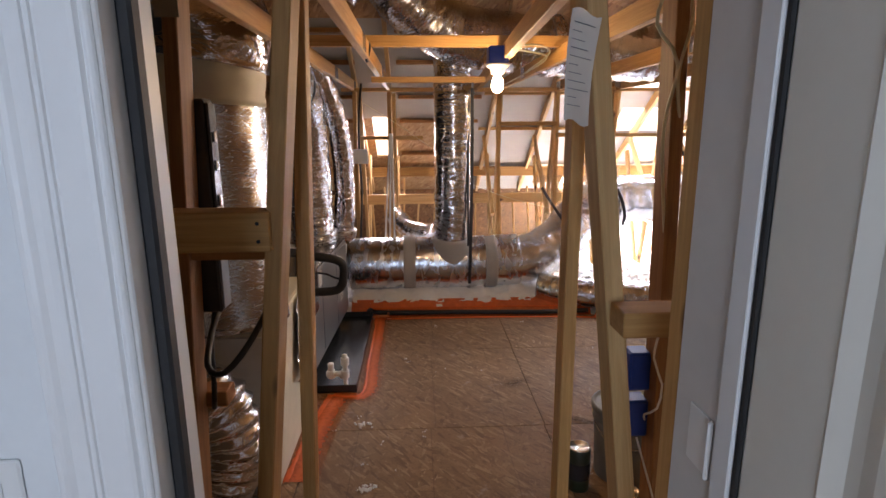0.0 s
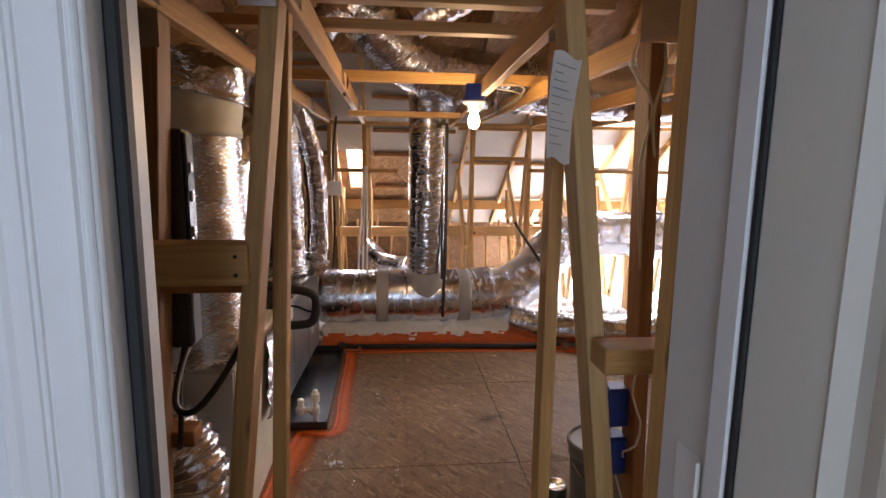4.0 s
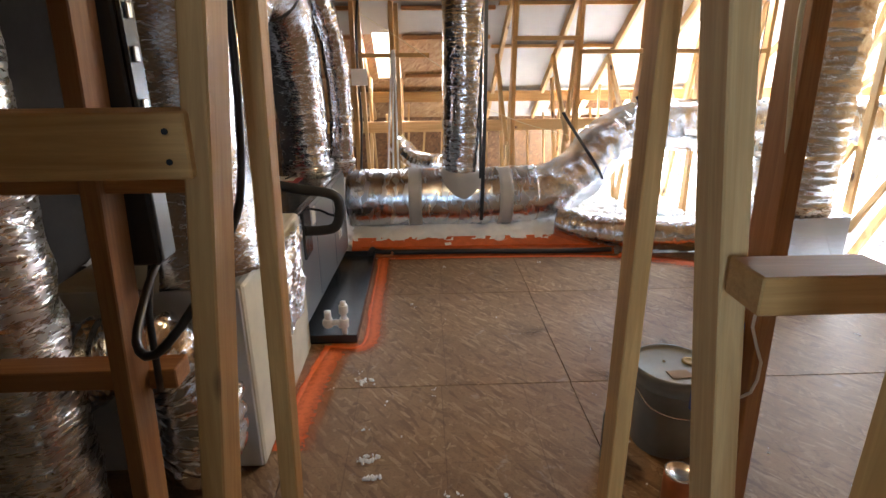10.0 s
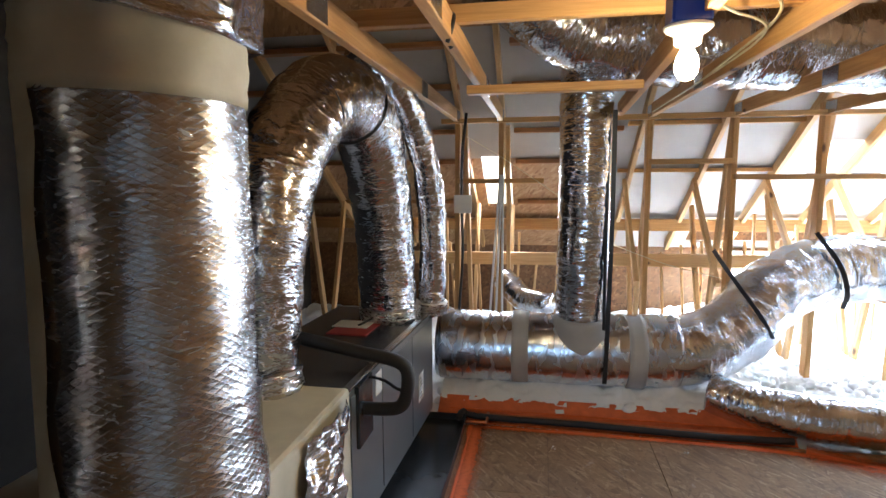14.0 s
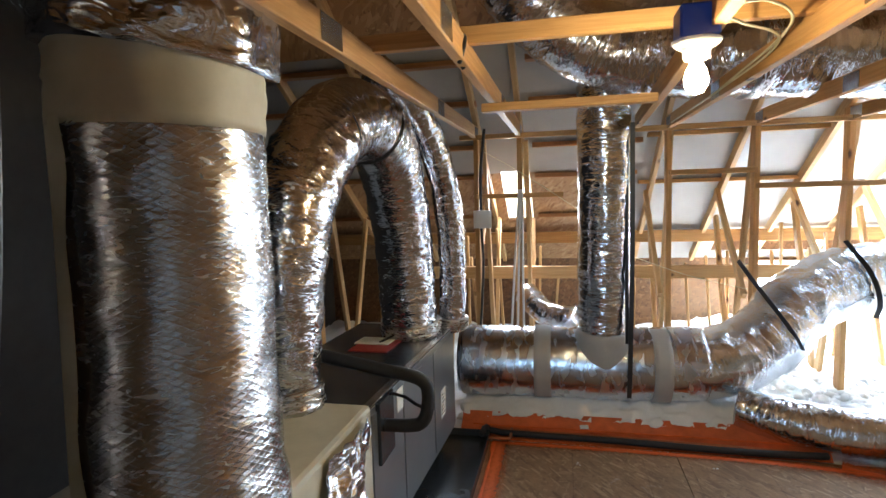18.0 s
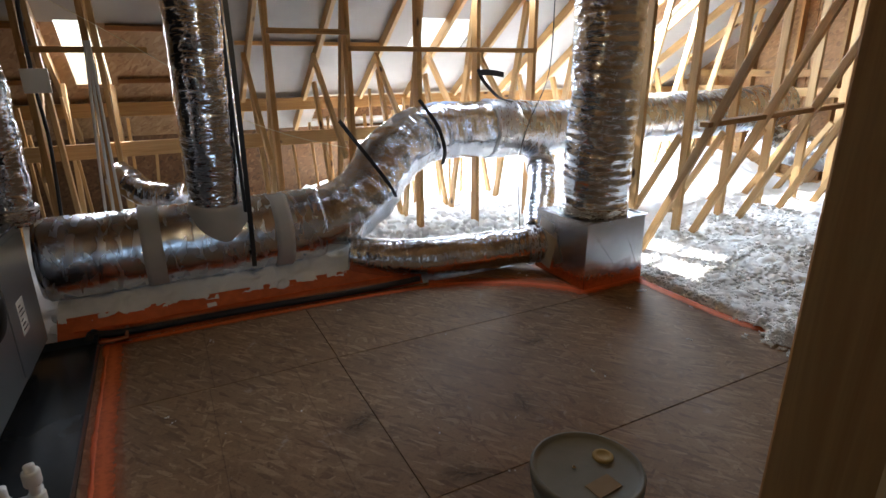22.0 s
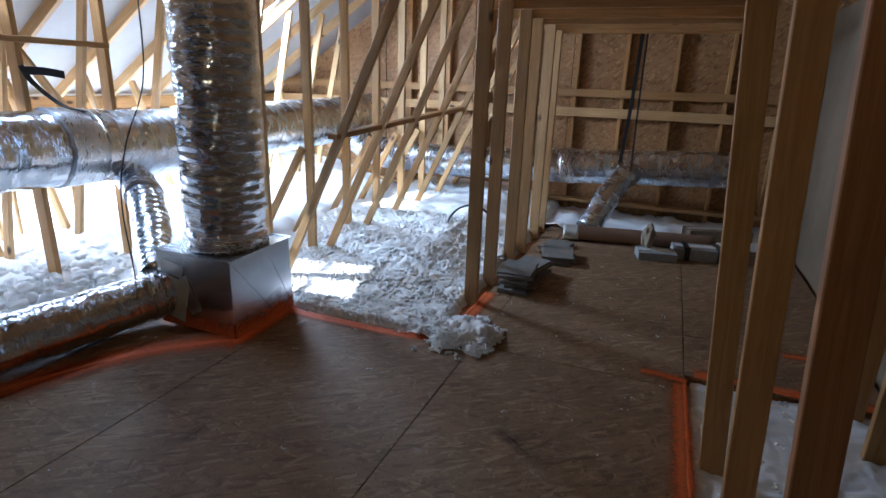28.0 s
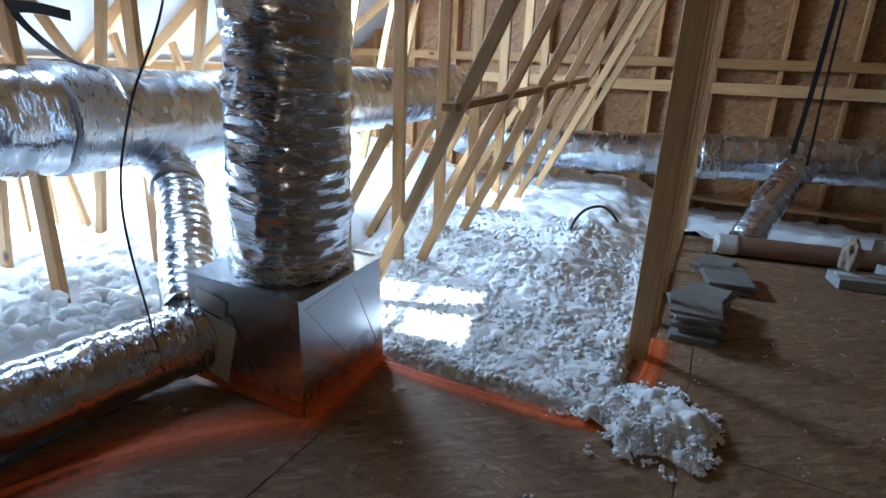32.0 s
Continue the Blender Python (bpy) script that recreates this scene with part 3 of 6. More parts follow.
deck(1.25, 5.6, 7.5, Y_EAVE)
deck(5.6, X_GABLE, 6.42, Y_EAVE)
slab("roof_near", ((X_LEFT, Y_WALL, near_roof_z(Y_WALL)), (X_GABLE, Y_WALL, near_roof_z(Y_WALL)), (X_GABLE, 3.4, near_roof_z(3.4)), (X_LEFT, 3.4, near_roof_z(3.4))), 0.03, OSB_WALL, "strand board sheathing under the near roof slope")
block("wall_eave", (X_LEFT, Y_EAVE, -0.3), (X_GABLE, Y_EAVE + 0.03, 1.0), OSB_SHADE, 0.0, None, "strand board wall at the low eave", "wall", "", "structure")
block("eave_baffle", (1.7, 7.52, -0.1), (X_GABLE - 0.15, 7.55, 0.78), BAFFLE, 0.002, None, "pale grey baffle board standing along the eave", "wall", "", "structure")
block("wall_left", (X_LEFT - 0.03, Y_WALL, -0.3), (X_LEFT, Y_EAVE, 4.2), SHADE_BLACK, 0.0, None, "closing end wall coloured near-black for the darkness there", "wall", "", "structure")
wall_gable = block("wall_gable", (X_GABLE + 0.012, Y_WALL, -0.3), (X_GABLE + 0.04, Y_EAVE, 4.2), WOOD_DARK, 0.0, None, "strand board gable wall behind its studs", "wall", "", "structure")
for k in range(6):
    for z0, z1 in ((-0.28, 1.12), (1.126, 2.34), (2.346, 3.56)):
        block("osb_panel", (X_GABLE, 0.45 + 1.2 * k, z0), (X_GABLE + 0.012, 1.643 + 1.2 * k, z1), OSB_WALL, 0.001, wall_gable)

# door wall towards the hall
DX0, DX1, DY0, DY1, DTOP = -0.70, 0.085, 0.42, 0.545, 2.06
for name, x0, x1, z0, z1 in (("wall_hall_left", X_LEFT, DX0 - 0.02, -0.3, 4.0), ("wall_hall_right", DX1 + 0.036, X_GABLE, -0.3, 4.0), ("wall_hall_over_door", DX0 - 0.02, DX1 + 0.036, DTOP + 0.02, 4.0)):
    block(name, (x0, DY0, z0), (x1, DY0 + 0.0125, z1), WALL_PAINT, 0.0, None, "painted gypsum board wall of the hall", "wall", "", "structure")
    # unseen brown backing, added so the white wall bounces less light
    if "over" not in name:
        block(name + "_back", (x0 if x0 < 0 else 0.16, DY0 + 0.0125, z0), (x1 if x1 > 0 else -0.80, DY0 + 0.11, z1), BACKING, 0.0, None, "unseen brown backing added to cut bounce light off the hall wall", "wall", "", "structure")
block("hall_floor", (-2.4, -2.6, -0.04), (1.6, 0.56, -0.004), OSB_WALL, 0.0, None, "unfinished board floor of the hall", "floor", "", "structure")
block("hall_ceiling", (-2.4, -2.6, 2.45), (1.6, 0.42, 2.48), WALL_PAINT, 0.0, None, "white hall ceiling", "ceiling", "", "structure")
block("wall_hall_side", (1.6, -2.6, -0.04), (1.63, 0.42, 2.48), WALL_PAINT, 0.0, None, "painted hall side wall", "wall", "", "structure")
block("wall_hall_back_left", (-2.43, -2.6, -0.04), (-2.4, 0.42, 2.48), WALL_PAINT, 0.0, None, "painted hall wall", "wall", "", "structure")
block("wall_hall_back", (-2.4, -2.63, -0.04), (1.6, -2.6, 2.48), WALL_PAINT, 0.0, None, "painted hall back wall", "wall", "", "structure")

window_hall = empty("window_1", -0.75, -2.58, 0.8, "white framed hall window", "window")
window_hall["kind"] = "structure"
for lo, hi in (((-1.33, -2.6, 0.75), (-1.26, -2.54, 2.15)), ((-0.24, -2.6, 0.75), (-0.17, -2.54, 2.15)), ((-1.26, -2.6, 2.11), (-0.24, -2.54, 2.18)), ((-1.26, -2.6, 0.72), (-0.24, -2.54, 0.79))):
    block("window_frame", lo, hi, WHITE_PAINT, 0.004, window_hall)

# door frame: jambs, stops, gasket, casing, strike
door_frame = empty("door_frame", DX0, DY0, 0, "white primed door frame with black weather seal", "door frame")
door_frame["kind"] = "structure"
for x0, x1, side in ((DX0 - 0.018, DX0, -1), (DX1, DX1 + 0.018, 1)):
    block("jamb", (x0, DY0 - 0.003 if side < 0 else DY0 + 0.032, 0), (x1, DY1 if side < 0 else DY1 + 0.11, DTOP), JAMB_PAINT, 0.002, door_frame)
    sx = x1 if side < 0 else x0
    gw, gy, sy, gd = (0.026, 0.03, 0.055, 0.025) if side < 0 else (0.010, 0.032, 0.047, 0.0145)
    block("stop", (min(sx, sx - side * 0.011), DY0 + sy, 0), (max(sx, sx - side * 0.011), DY0 + sy + 0.043, DTOP - 0.02), WHITE_PAINT, 0.002, door_frame)
    block("weather_seal", (min(sx, sx - side * gw * 0.7), DY0 + gy, 0), (max(sx, sx - side * gw * 0.7), DY0 + gy + gd, DTOP - 0.02), BLACK, 0.004, door_frame, "black foam weather seal")
block("head", (DX0 - 0.018, DY0 - 0.003, DTOP), (DX1 + 0.018, DY1, DTOP + 0.018), JAMB_PAINT, 0.002, door_frame)


def casing(x0, width, z1, sign):
    """Stepped and fluted trim board: ridges run its whole height."""
    profile = [(0.0, 0.008), (0.02, 0.0095), (0.05, 0.0105), (0.08, 0.0105), (0.105, 0.0085), (0.12, 0.0085), (0.15, 0.0115), (0.20, 0.0125), (0.26, 0.0128), (0.50, 0.0133), (0.515, 0.0122), (0.535, 0.0122), (0.55, 0.0140), (0.58, 0.0140), (0.595, 0.0128), (0.615, 0.0128), (0.63, 0.0145), (0.72, 0.0148), (0.80, 0.0155), (0.86, 0.0175), (0.91, 0.0185), (0.97, 0.018), (1.0, 0.016)]
    bm = bmesh.new()
    lo, hi = [], []
    for u, d in profile:
        x = x0 + sign * u * width
        d = 0.012 + (d - 0.012) * 1.7
        lo.append(bm.verts.new((x, DY0 - d, 0)))
        hi.append(bm.verts.new((x, DY0 - d, z1)))
    b0, b1 = bm.verts.new((x0, DY0, 0)), bm.verts.new((x0 + sign * width, DY0, 0))
    t0, t1 = bm.verts.new((x0, DY0, z1)), bm.verts.new((x0 + sign * width, DY0, z1))
    for a, b, c, d in zip(lo, lo[1:], hi[1:], hi):
        bm.faces.new((a, b, c, d))
    bm.faces.new((b0, lo[0], hi[0], t0))
    bm.faces.new((lo[-1], b1, t1, hi[-1]))
    bm.faces.new([b0, *lo, b1])
    bm.faces.new([t0, *hi, t1])
    bmesh.ops.recalc_face_normals(bm, faces=bm.faces)
    return bm


part("casing", casing(DX0 - 0.006, 0.105, DTOP + 0.09, -1), WHITE_PAINT, door_frame, "fluted white casing")
part("casing", casing(DX1 + 0.036, 0.105, DTOP + 0.09, 1), WHITE_PAINT, door_frame, "fluted white casing")
strike = block("strike_plate", (DX0, DY0 + 0.004, 0.95), (DX0 + 0.003, DY0 + 0.032, 1.02), BLACK_SATIN, 0.001, door_frame, "black strike plate")
part("strike_lip", tube_bm([(DX0 + 0.001, DY0 + 0.004, 0.955), (DX0 - 0.006, DY0 - 0.022, 0.985), (DX0 + 0.001, DY0 + 0.004, 1.015)], 0.004, 6), BLACK_SATIN, door_frame, "black strike lip")
for x0, x1 in ((DX0 - 0.075, DX0 - 0.02), (DX1 + 0.036, DX1 + 0.074)):
    stick(((x0 + x1) / 2, DY0 + 0.07, -0.02), ((x0 + x1) / 2, DY0 + 0.07, 2.3), x1 - x0, 0.112, WOOD, "door_stud", "pine stud beside the door frame", "stud", "door studs")
stick((0.108, 0.684, -0.02), (0.106, 0.684, 2.3), 0.038, 0.055, WOOD, "door_stud", "pine stud beside the door frame", "stud", "door studs")
# a hinge left in the primed jamb
block("hinge_plate", (DX1 - 0.003, 0.535, 1.09), (DX1, 0.60, 1.19), PVC, 0.001, door_frame, "white hinge plate")
block("hinge_barrel", (DX1 - 0.010, 0.527, 1.09), (DX1 - 0.001, 0.536, 1.19), PVC, 0.003, door_frame, "white hinge barrel")

# door leaf, opened flat along the hall's right side
door_leaf = empty("door", DX1 + 0.02, DY0 - 0.01, 0, "cream-white panelled door standing open towards the hall", "door")
DW, DT = 0.75, 0.036
LX = DX1 - 0.002
LY = DY0 + 0.030
leaf = block("leaf", (LX + 0.011, LY - DW, 0.012), (LX + DT, LY, 2.04), DOOR_PAINT, 0.002, door_leaf)
for z0, z1 in ((0.23, 0.84), (1.02, 1.90)):
    for k in range(2):
        ya = LY - 0.132 - k * 0.28
        yb = ya - 0.205
        bm = bmesh.new()
        rim = [(ya, z0), (yb, z0), (yb, z1), (ya, z1)]
        rings = []
        for inset, depth in ((0.0, 0.0006), (0.006, 0.003), (0.028, -0.009), (0.046, -0.009), (0.072, -0.001)):
            rings.append([bm.verts.new((LX - depth, y + (inset if y == yb else -inset), z + (inset if z == z0 else -inset))) for y, z in rim])
        for a, b in zip(rings, rings[1:]):
            for i in range(4):
                bm.faces.new((a[i], a[(i + 1) % 4], b[(i + 1) % 4], b[i]))
        bm.faces.new(rings[-1])
        bmesh.ops.recalc_face_normals(bm, faces=bm.faces)
        part("panel", bm, DOOR_PAINT, door_leaf, "moulded cream door panel")
YA, YB, YC, YD = LY - 0.132, LY - 0.337, LY - 0.412, LY - 0.617
for nm, ya, yb, z0, z1 in (("stile", LY, YA, 0.012, 2.04), ("stile", YD, LY - DW, 0.012, 2.04), ("mullion", YB, YC, 0.23, 0.84), ("mullion", YB, YC, 1.02, 1.90), ("rail", YA, YD, 0.012, 0.23), ("rail", YA, YD, 0.84, 1.02), ("rail", YA, YD, 1.90, 2.04)):
    block(nm, (LX, yb, z0), (LX + 0.0112, ya, z1), DOOR_PAINT, 0.0, door_leaf)
switch = empty("switch_plate", -0.9, DY0, 1.17, "white wall switch plate beside the door casing", "switch")
block("plate", (-0.98, DY0 - 0.006, 1.115), (-0.865, DY0, 1.235), PVC, 0.003, switch)
for x in (-0.95, -0.905):
    block("rocker", (x - 0.016, DY0 - 0.009, 1.145), (x + 0.016, DY0 - 0.006, 1.205), WHITE_PAINT, 0.001, switch, "white rocker")

# ---- roof framing ----
BACK_X = [-2.4, -1.8, -0.976, -0.633, 0.467, 1.064, 1.66, 2.21, 2.8]
RIGHT_X = [2.9, 3.42, 3.94, 4.46, 4.98, 5.5, 6.02]
BACK_Y = 5.48
POST = dict(label="bare pine truss post", category="post", group="truss posts")
CHORD = dict(label="bare pine truss chord overhead", category="beam", group="truss chords")
WEB = dict(label="bare pine truss web", category="truss web", group="truss webs")
rng = random.Random(5)
for x in BACK_X + RIGHT_X[1:]:
    stick((x, 3.6, roof_z(3.6) - 0.05), (x, 7.5, roof_z(7.5) - 0.05), 0.038, 0.089, WOOD_PALE, "rafter", "pine rafter under the roof deck", "rafter", "rafters")
    stick((x, 0.6, near_roof_z(0.6) - 0.05), (x, 3.35, near_roof_z(3.35) - 0.05), 0.038, 0.089, WOOD, "rafter", "pine rafter under the roof deck", "rafter", "rafters")
    # webs that fan out towards the eave
    y0 = 6.05 + rng.uniform(-0.1, 0.1)
    stick((x + 0.04, y0, -0.02), (x + 0.04, y0 - 0.5, roof_z(y0 - 0.5) - 0.1), 0.034, 0.07, WOOD_PALE, "truss_web", **WEB)
    stick((x + 0.04, y0 + 0.05, -0.02), (x + 0.04, y0 + 0.55, roof_z(y0 + 0.55) - 0.1), 0.034, 0.07, WOOD_PALE, "truss_web", **WEB)
for x in BACK_X:
    stick((x + rng.uniform(-0.012, 0.012), BACK_Y, -0.02), (x, BACK_Y, roof_z(BACK_Y) - 0.1), 0.038, 0.089, WOOD, "truss_post", **POST)
    if x > -1.0:
        chord = stick((x, 1.08 if x < 0 else 1.6, 2.045), (x, BACK_Y - 0.03, 2.06), 0.038, 0.089, WOOD, "truss_chord", **CHORD)
        for y in (*((1.22,) if x < 0 else ()), 2.62, 4.1, 5.36):
            for side in (-1, 1):
                block("nail_plate", (x + side * 0.0205 - 0.0015, y - 0.075, 2.012), (x + side * 0.0205 + 0.0015, y + 0.075, 2.092), GALV, 0.0, chord, "grey toothed nail plate")
        stick((x - 0.04, BACK_Y + 0.05, 0.75), (x - 0.04, 6.35, roof_z(6.35) - 0.08), 0.034, 0.06, WOOD_PALE, "truss_web", **WEB)
for x in RIGHT_X:
    stick((x, 4.22, -0.02), (x, 4.22, roof_z(4.3) - 0.1), 0.034, 0.07, WOOD_PALE, "truss_post", **POST)
    stick((x + 0.04, 4.14, 0.02), (x + 0.04, 3.05, 2.28), 0.034, 0.055, WOOD_PALE, "truss_web", **WEB)
    stick((x - 0.04, 4.25, 0.9), (x - 0.04, 4.75, 0.05), 0.034, 0.055, WOOD_PALE, "truss_web", **WEB)
stick((2.88, 3.66, 1.06), (5.05, 3.60, 1.17), 0.07, 0.034, WOOD, "lateral_brace", label="pine board nailed across the leaning webs", category="brace", group="lateral braces")
stick((0.045, 1.15, 2.03), (0.165, 4.78, 2.0), 0.038, 0.08, WOOD, "truss_chord", **CHORD)

# continuous braces across the posts and chords
BR = dict(label="flat pine brace across the trusses", category="brace", group="lateral braces")
BY = BACK_Y - 0.06
stick((-1.1, BY, 2.02), (2.8, BY, 2.02), 0.04, 0.038, WOOD, "lateral_brace", **BR)
stick((0.467, BY, 1.69), (1.06, BY, 1.69), 0.032, 0.038, WOOD, "lateral_brace", **BR)
stick((1.06, BY, 1.575), (2.8, BY, 1.57), 0.032, 0.038, WOOD, "lateral_brace", **BR)
stick((-0.98, BY, 1.555), (-0.3, BY, 1.555), 0.032, 0.038, WOOD, "lateral_brace", **BR)
stick((-0.66, 3.62, 1.96), (0.1, 3.62, 1.96), 0.06, 0.038, WOOD, "lateral_brace", **BR)
stick((-1.05, 3.0, 2.112), (0.66, 3.0, 2.112), 0.04, 0.06, WOOD, "lateral_brace", **BR)
stick((-1.05, 1.53, 2.124), (0.30, 1.53, 2.124), 0.065, 0.038, WOOD, "lateral_brace", **BR)
stick((-1.05, 1.9, 2.124), (0.36, 1.9, 2.124), 0.065, 0.038, WOOD, "lateral_brace", **BR)
stick((-1.6, 6.0, 0.86), (2.4, 6.0, 0.88), 0.038, 0.11, WOOD_PALE, "lateral_brace", **BR)
stick((-3.1, 7.0, 1.1), (6.5, 7.0, 1.1), 0.09, 0.12, WOOD, "eave_beam", "pine beam along the eave", "beam", "lateral braces")
for y in (5.0, 5.35, 5.8, 6.17, 6.75):
    for x0, x1 in ((-3.1, -0.95), (-0.55, 0.33)):
        stick((x0, y, roof_z(y) - 0.02), (x1, y, roof_z(y) - 0.02), 0.09, 0.038, WOOD_DARK, "purlin", "dark board across the roof deck", "purlin", "purlins")

# posts and blocking round the doorway
NW = dict(label="bare pine stud beside the walkway", category="stud", group="walkway studs")
studs, blocks = [], []
studs.append(stick((-0.83, 1.0, -0.1), (-0.632, 1.055, 1.98), 0.038, 0.089, WOOD, "wall_stud", **NW))
studs.append(stick((-0.73, 1.32, -0.02), (-0.650, 1.25, 2.0), 0.038, 0.06, WOOD, "wall_stud", **NW))
studs.append(stick((0.083, 1.35, -0.02), (0.077, 1.335, 2.0), 0.038, 0.075, WOOD, "wall_stud", **NW))
studs.append(stick((0.252, 1.04, -0.1), (0.020, 1.09, 2.0), 0.045, 0.089, WOOD_PALE, "wall_stud", **NW))
studs.append(stick((0.392, 1.33, -0.02), (0.330, 1.33, 2.2), 0.038, 0.089, WOOD_DARK, "wall_stud", **NW))
studs.append(stick((-1.09, 1.33, -0.1), (-0.98, 1.33, 2.0), 0.038, 0.089, WOOD_DARK, "wall_stud", **NW))
BK = dict(label="short pine block nailed between studs", category="block", group="blocking")
blocks.append(stick((-1.0, 1.02, 1.415), (-0.69, 1.02, 1.415), 0.085, 0.089, WOOD, "blocking", **BK))
blocks.append(stick((-1.2, 1.35, 1.30), (-0.79, 1.35, 1.30), 0.089, 0.045, WOOD_DARK, "blocking", **BK))
blocks.append(stick((0.09, 0.97, 1.2), (0.30, 0.97, 1.2), 0.09, 0.06, WOOD, "blocking", **BK))
blocks.append(stick((-1.4, 1.40, 0.825), (-0.96, 1.40, 0.825), 0.075, 0.05, WOOD_DARK, "blocking", **BK))

# nail plates and nail heads on the framing round the doorway
def nail(x, y, z, parent):
    part("nail", lathe_bm([(0.0045, 0.0), (0.0045, 0.0016)], 8), CASE_DARK, parent, "", Matrix.Translation((x, y, z)) @ Matrix.Rotation(radians(90), 4, "X"))


for ob, x, y, z, w, h in ((studs[0], -0.655, 0.998, 2.0, 0.075, 0.11), (studs[2], 0.075, 1.289, 2.02, 0.085, 0.12), (studs[4], 0.335, 1.276, 2.03, 0.11, 0.13), (studs[5], -0.985, 1.276, 1.96, 0.06, 0.10)):
    block("nail_plate", (x - w / 2, y - 0.0025, z - h / 2), (x + w / 2, y, z + h / 2), GALV, 0.0, ob, "grey toothed nail plate")
for ob, spots in ((blocks[0], ((-0.715, 0.975, 1.435), (-0.715, 0.975, 1.395), (-0.97, 0.975, 1.43))), (blocks[2], ((0.11, 0.939, 1.22), (0.11, 0.939, 1.18), (0.28, 0.939, 1.2)))):
    for x, y, z in spots:
        nail(x, y, z, ob)

# posts along the floor's edges further right
for x, y0, y1, wood in ((1.15, 1.28, 1.44, WOOD_DARK), (1.596, 1.345, 1.475, WOOD), (2.03, 1.375, 1.56, WOOD)):
    stick((x, y0, -0.04), (x, y1, 2.4), 0.038, 0.089, wood, "truss_post", **POST)
for x in (2.39, 2.73, 3.3):
    stick((x, 0.74, -0.04), (x, 0.74, 2.2), 0.038, 0.089, WOOD, "truss_post", **POST)
for x in (3.2, 3.6, 4.14, 4.52, 5.02, 5.32):
    stick((x, 2.80, -0.02), (x, 2.80, 2.6), 0.038, 0.089, WOOD_PALE, "truss_post", **POST)
for x in (3.2, 3.6, 4.14, 4.52, 5.02, 5.32):
    stick((x + 0.04, 2.92, 1.925), (x + 0.04, 1.25, 1.925), 0.038, 0.10, WOOD, "truss_chord", **CHORD)

# studs and rails of the gable wall
GS = dict(label="pine stud against the gable sheathing", category="stud", group="gable studs")
for k in range(13):
    y = 0.7 + 0.52 * k
    stick((X_GABLE - 0.045, y, -0.28), (X_GABLE - 0.045, y, 3.5), 0.089, 0.038, WOOD, "gable_stud", spin=0, **GS)
stick((X_GABLE - 0.11, 0.5, 1.13), (X_GABLE - 0.11, 7.4, 1.13), 0.038, 0.10, WOOD_PALE, "gable_rail", "pine rail along the gable studs", "rail", "gable studs")
stick((X_GABLE - 0.1, 0.5, 1.34), (X_GABLE - 0.1, 7.4, 1.34), 0.03, 0.085, WOOD, "gable_rail", "pine rail along the gable studs", "rail", "gable studs")
stick((X_GABLE - 0.1, 0.5, 0.12), (X_GABLE - 0.1, 7.4, 0.12), 0.14, 0.038, WOOD_PALE, "gable_rail", "pine rail along the gable studs", "rail", "gable studs")

# thin laths standing between the ceiling and the white rail by the eave
rl = random.Random(8)
x = -1.5
while x < 3.0:
    y = rl.uniform(6.1, 6.6)
    stick((x, y, -0.02), (x + rl.uniform(-0.08, 0.08), y + rl.uniform(-0.05, 0.1), rl.uniform(0.8, 1.25)), 0.022, 0.035, WOOD_PALE, "lath", "thin pale lath standing by the eave", "lath", "eave laths")
    x += rl.uniform(0.11, 0.24)
for y in (5.15, 5.75, 6.3):
    stick((0.36, y, roof_z(y) - 0.02), (1.7, y, roof_z(y) - 0.02), 0.075, 0.034, WOOD, "purlin", "pine board across the roof deck", "purlin", "purlins")

# ---- loose fill ----
def heap(name, x0, y0, x1, y1, height, cell=0.035, seed=0.0, keep=None, mat=FIBRE, label="white blown-in fibre insulation lying loose", soft=1.0):
    bm = fluff_bm(x0, y0, x1, y1, cell, height, seed, None, keep, soft)
    return tagged(part(name, bm, mat, None, "", None, True), label, "insulation", "", "stuff")


def bay_height(x, y):
    rim = min(1, max(0, (y - 2.79) / 0.07)) * min(1, max(0, (x - 2.575) / 0.06))
    return -0.06 + 0.075 * rim + 0.20 * min(1, max(0, (x - 2.8) / 1.3)) * min(1, max(0.25, (y - 2.85) / 0.5)) * rim


heap("insulation_far", -3.15, 4.50, 6.55, 7.55, lambda x, y: (0.10 * min(1.6, max(0, y - 5.3)) * min(1, max(0, x - 0.4)) + 0.16 * min(1.4, max(0, y - 4.55)) * min(1, max(0, x - 2.7))) - 0.05 * max(0, 4.9 - y) * 2, 0.05, 1.0)
SPILL = (2.68, 2.69)
heap("insulation_bay", 2.575, 2.79, 4.3, 4.55, bay_height, 0.0095, 2.0, soft=0.62)
heap("insulation_bay_far", 4.3, 2.79, 6.55, 4.55, bay_height, 0.03, 2.0)
heap("insulation_near_right", 0.42, 0.56, 2.75, 1.44, lambda x, y: -0.03, 0.011, 3.0, soft=0.4)
heap("insulation_walk_right", 0.075, 0.56, 0.42, 1.44, lambda x, y: -0.055, 0.0075, 4.0, None, FIBRE_TAN, "dusty tan fibre insulation beside the walkway")
heap("insulation_walk_left", -1.5, 0.56, -0.70, 1.44, lambda x, y: -0.06, 0.0095, 5.0, None, FIBRE_TAN, "dusty tan fibre insulation beside the walkway")
heap("insulation_gable", 5.52, 0.5, 6.55, 2.83, lambda x, y: 0.0, 0.05, 6.0)

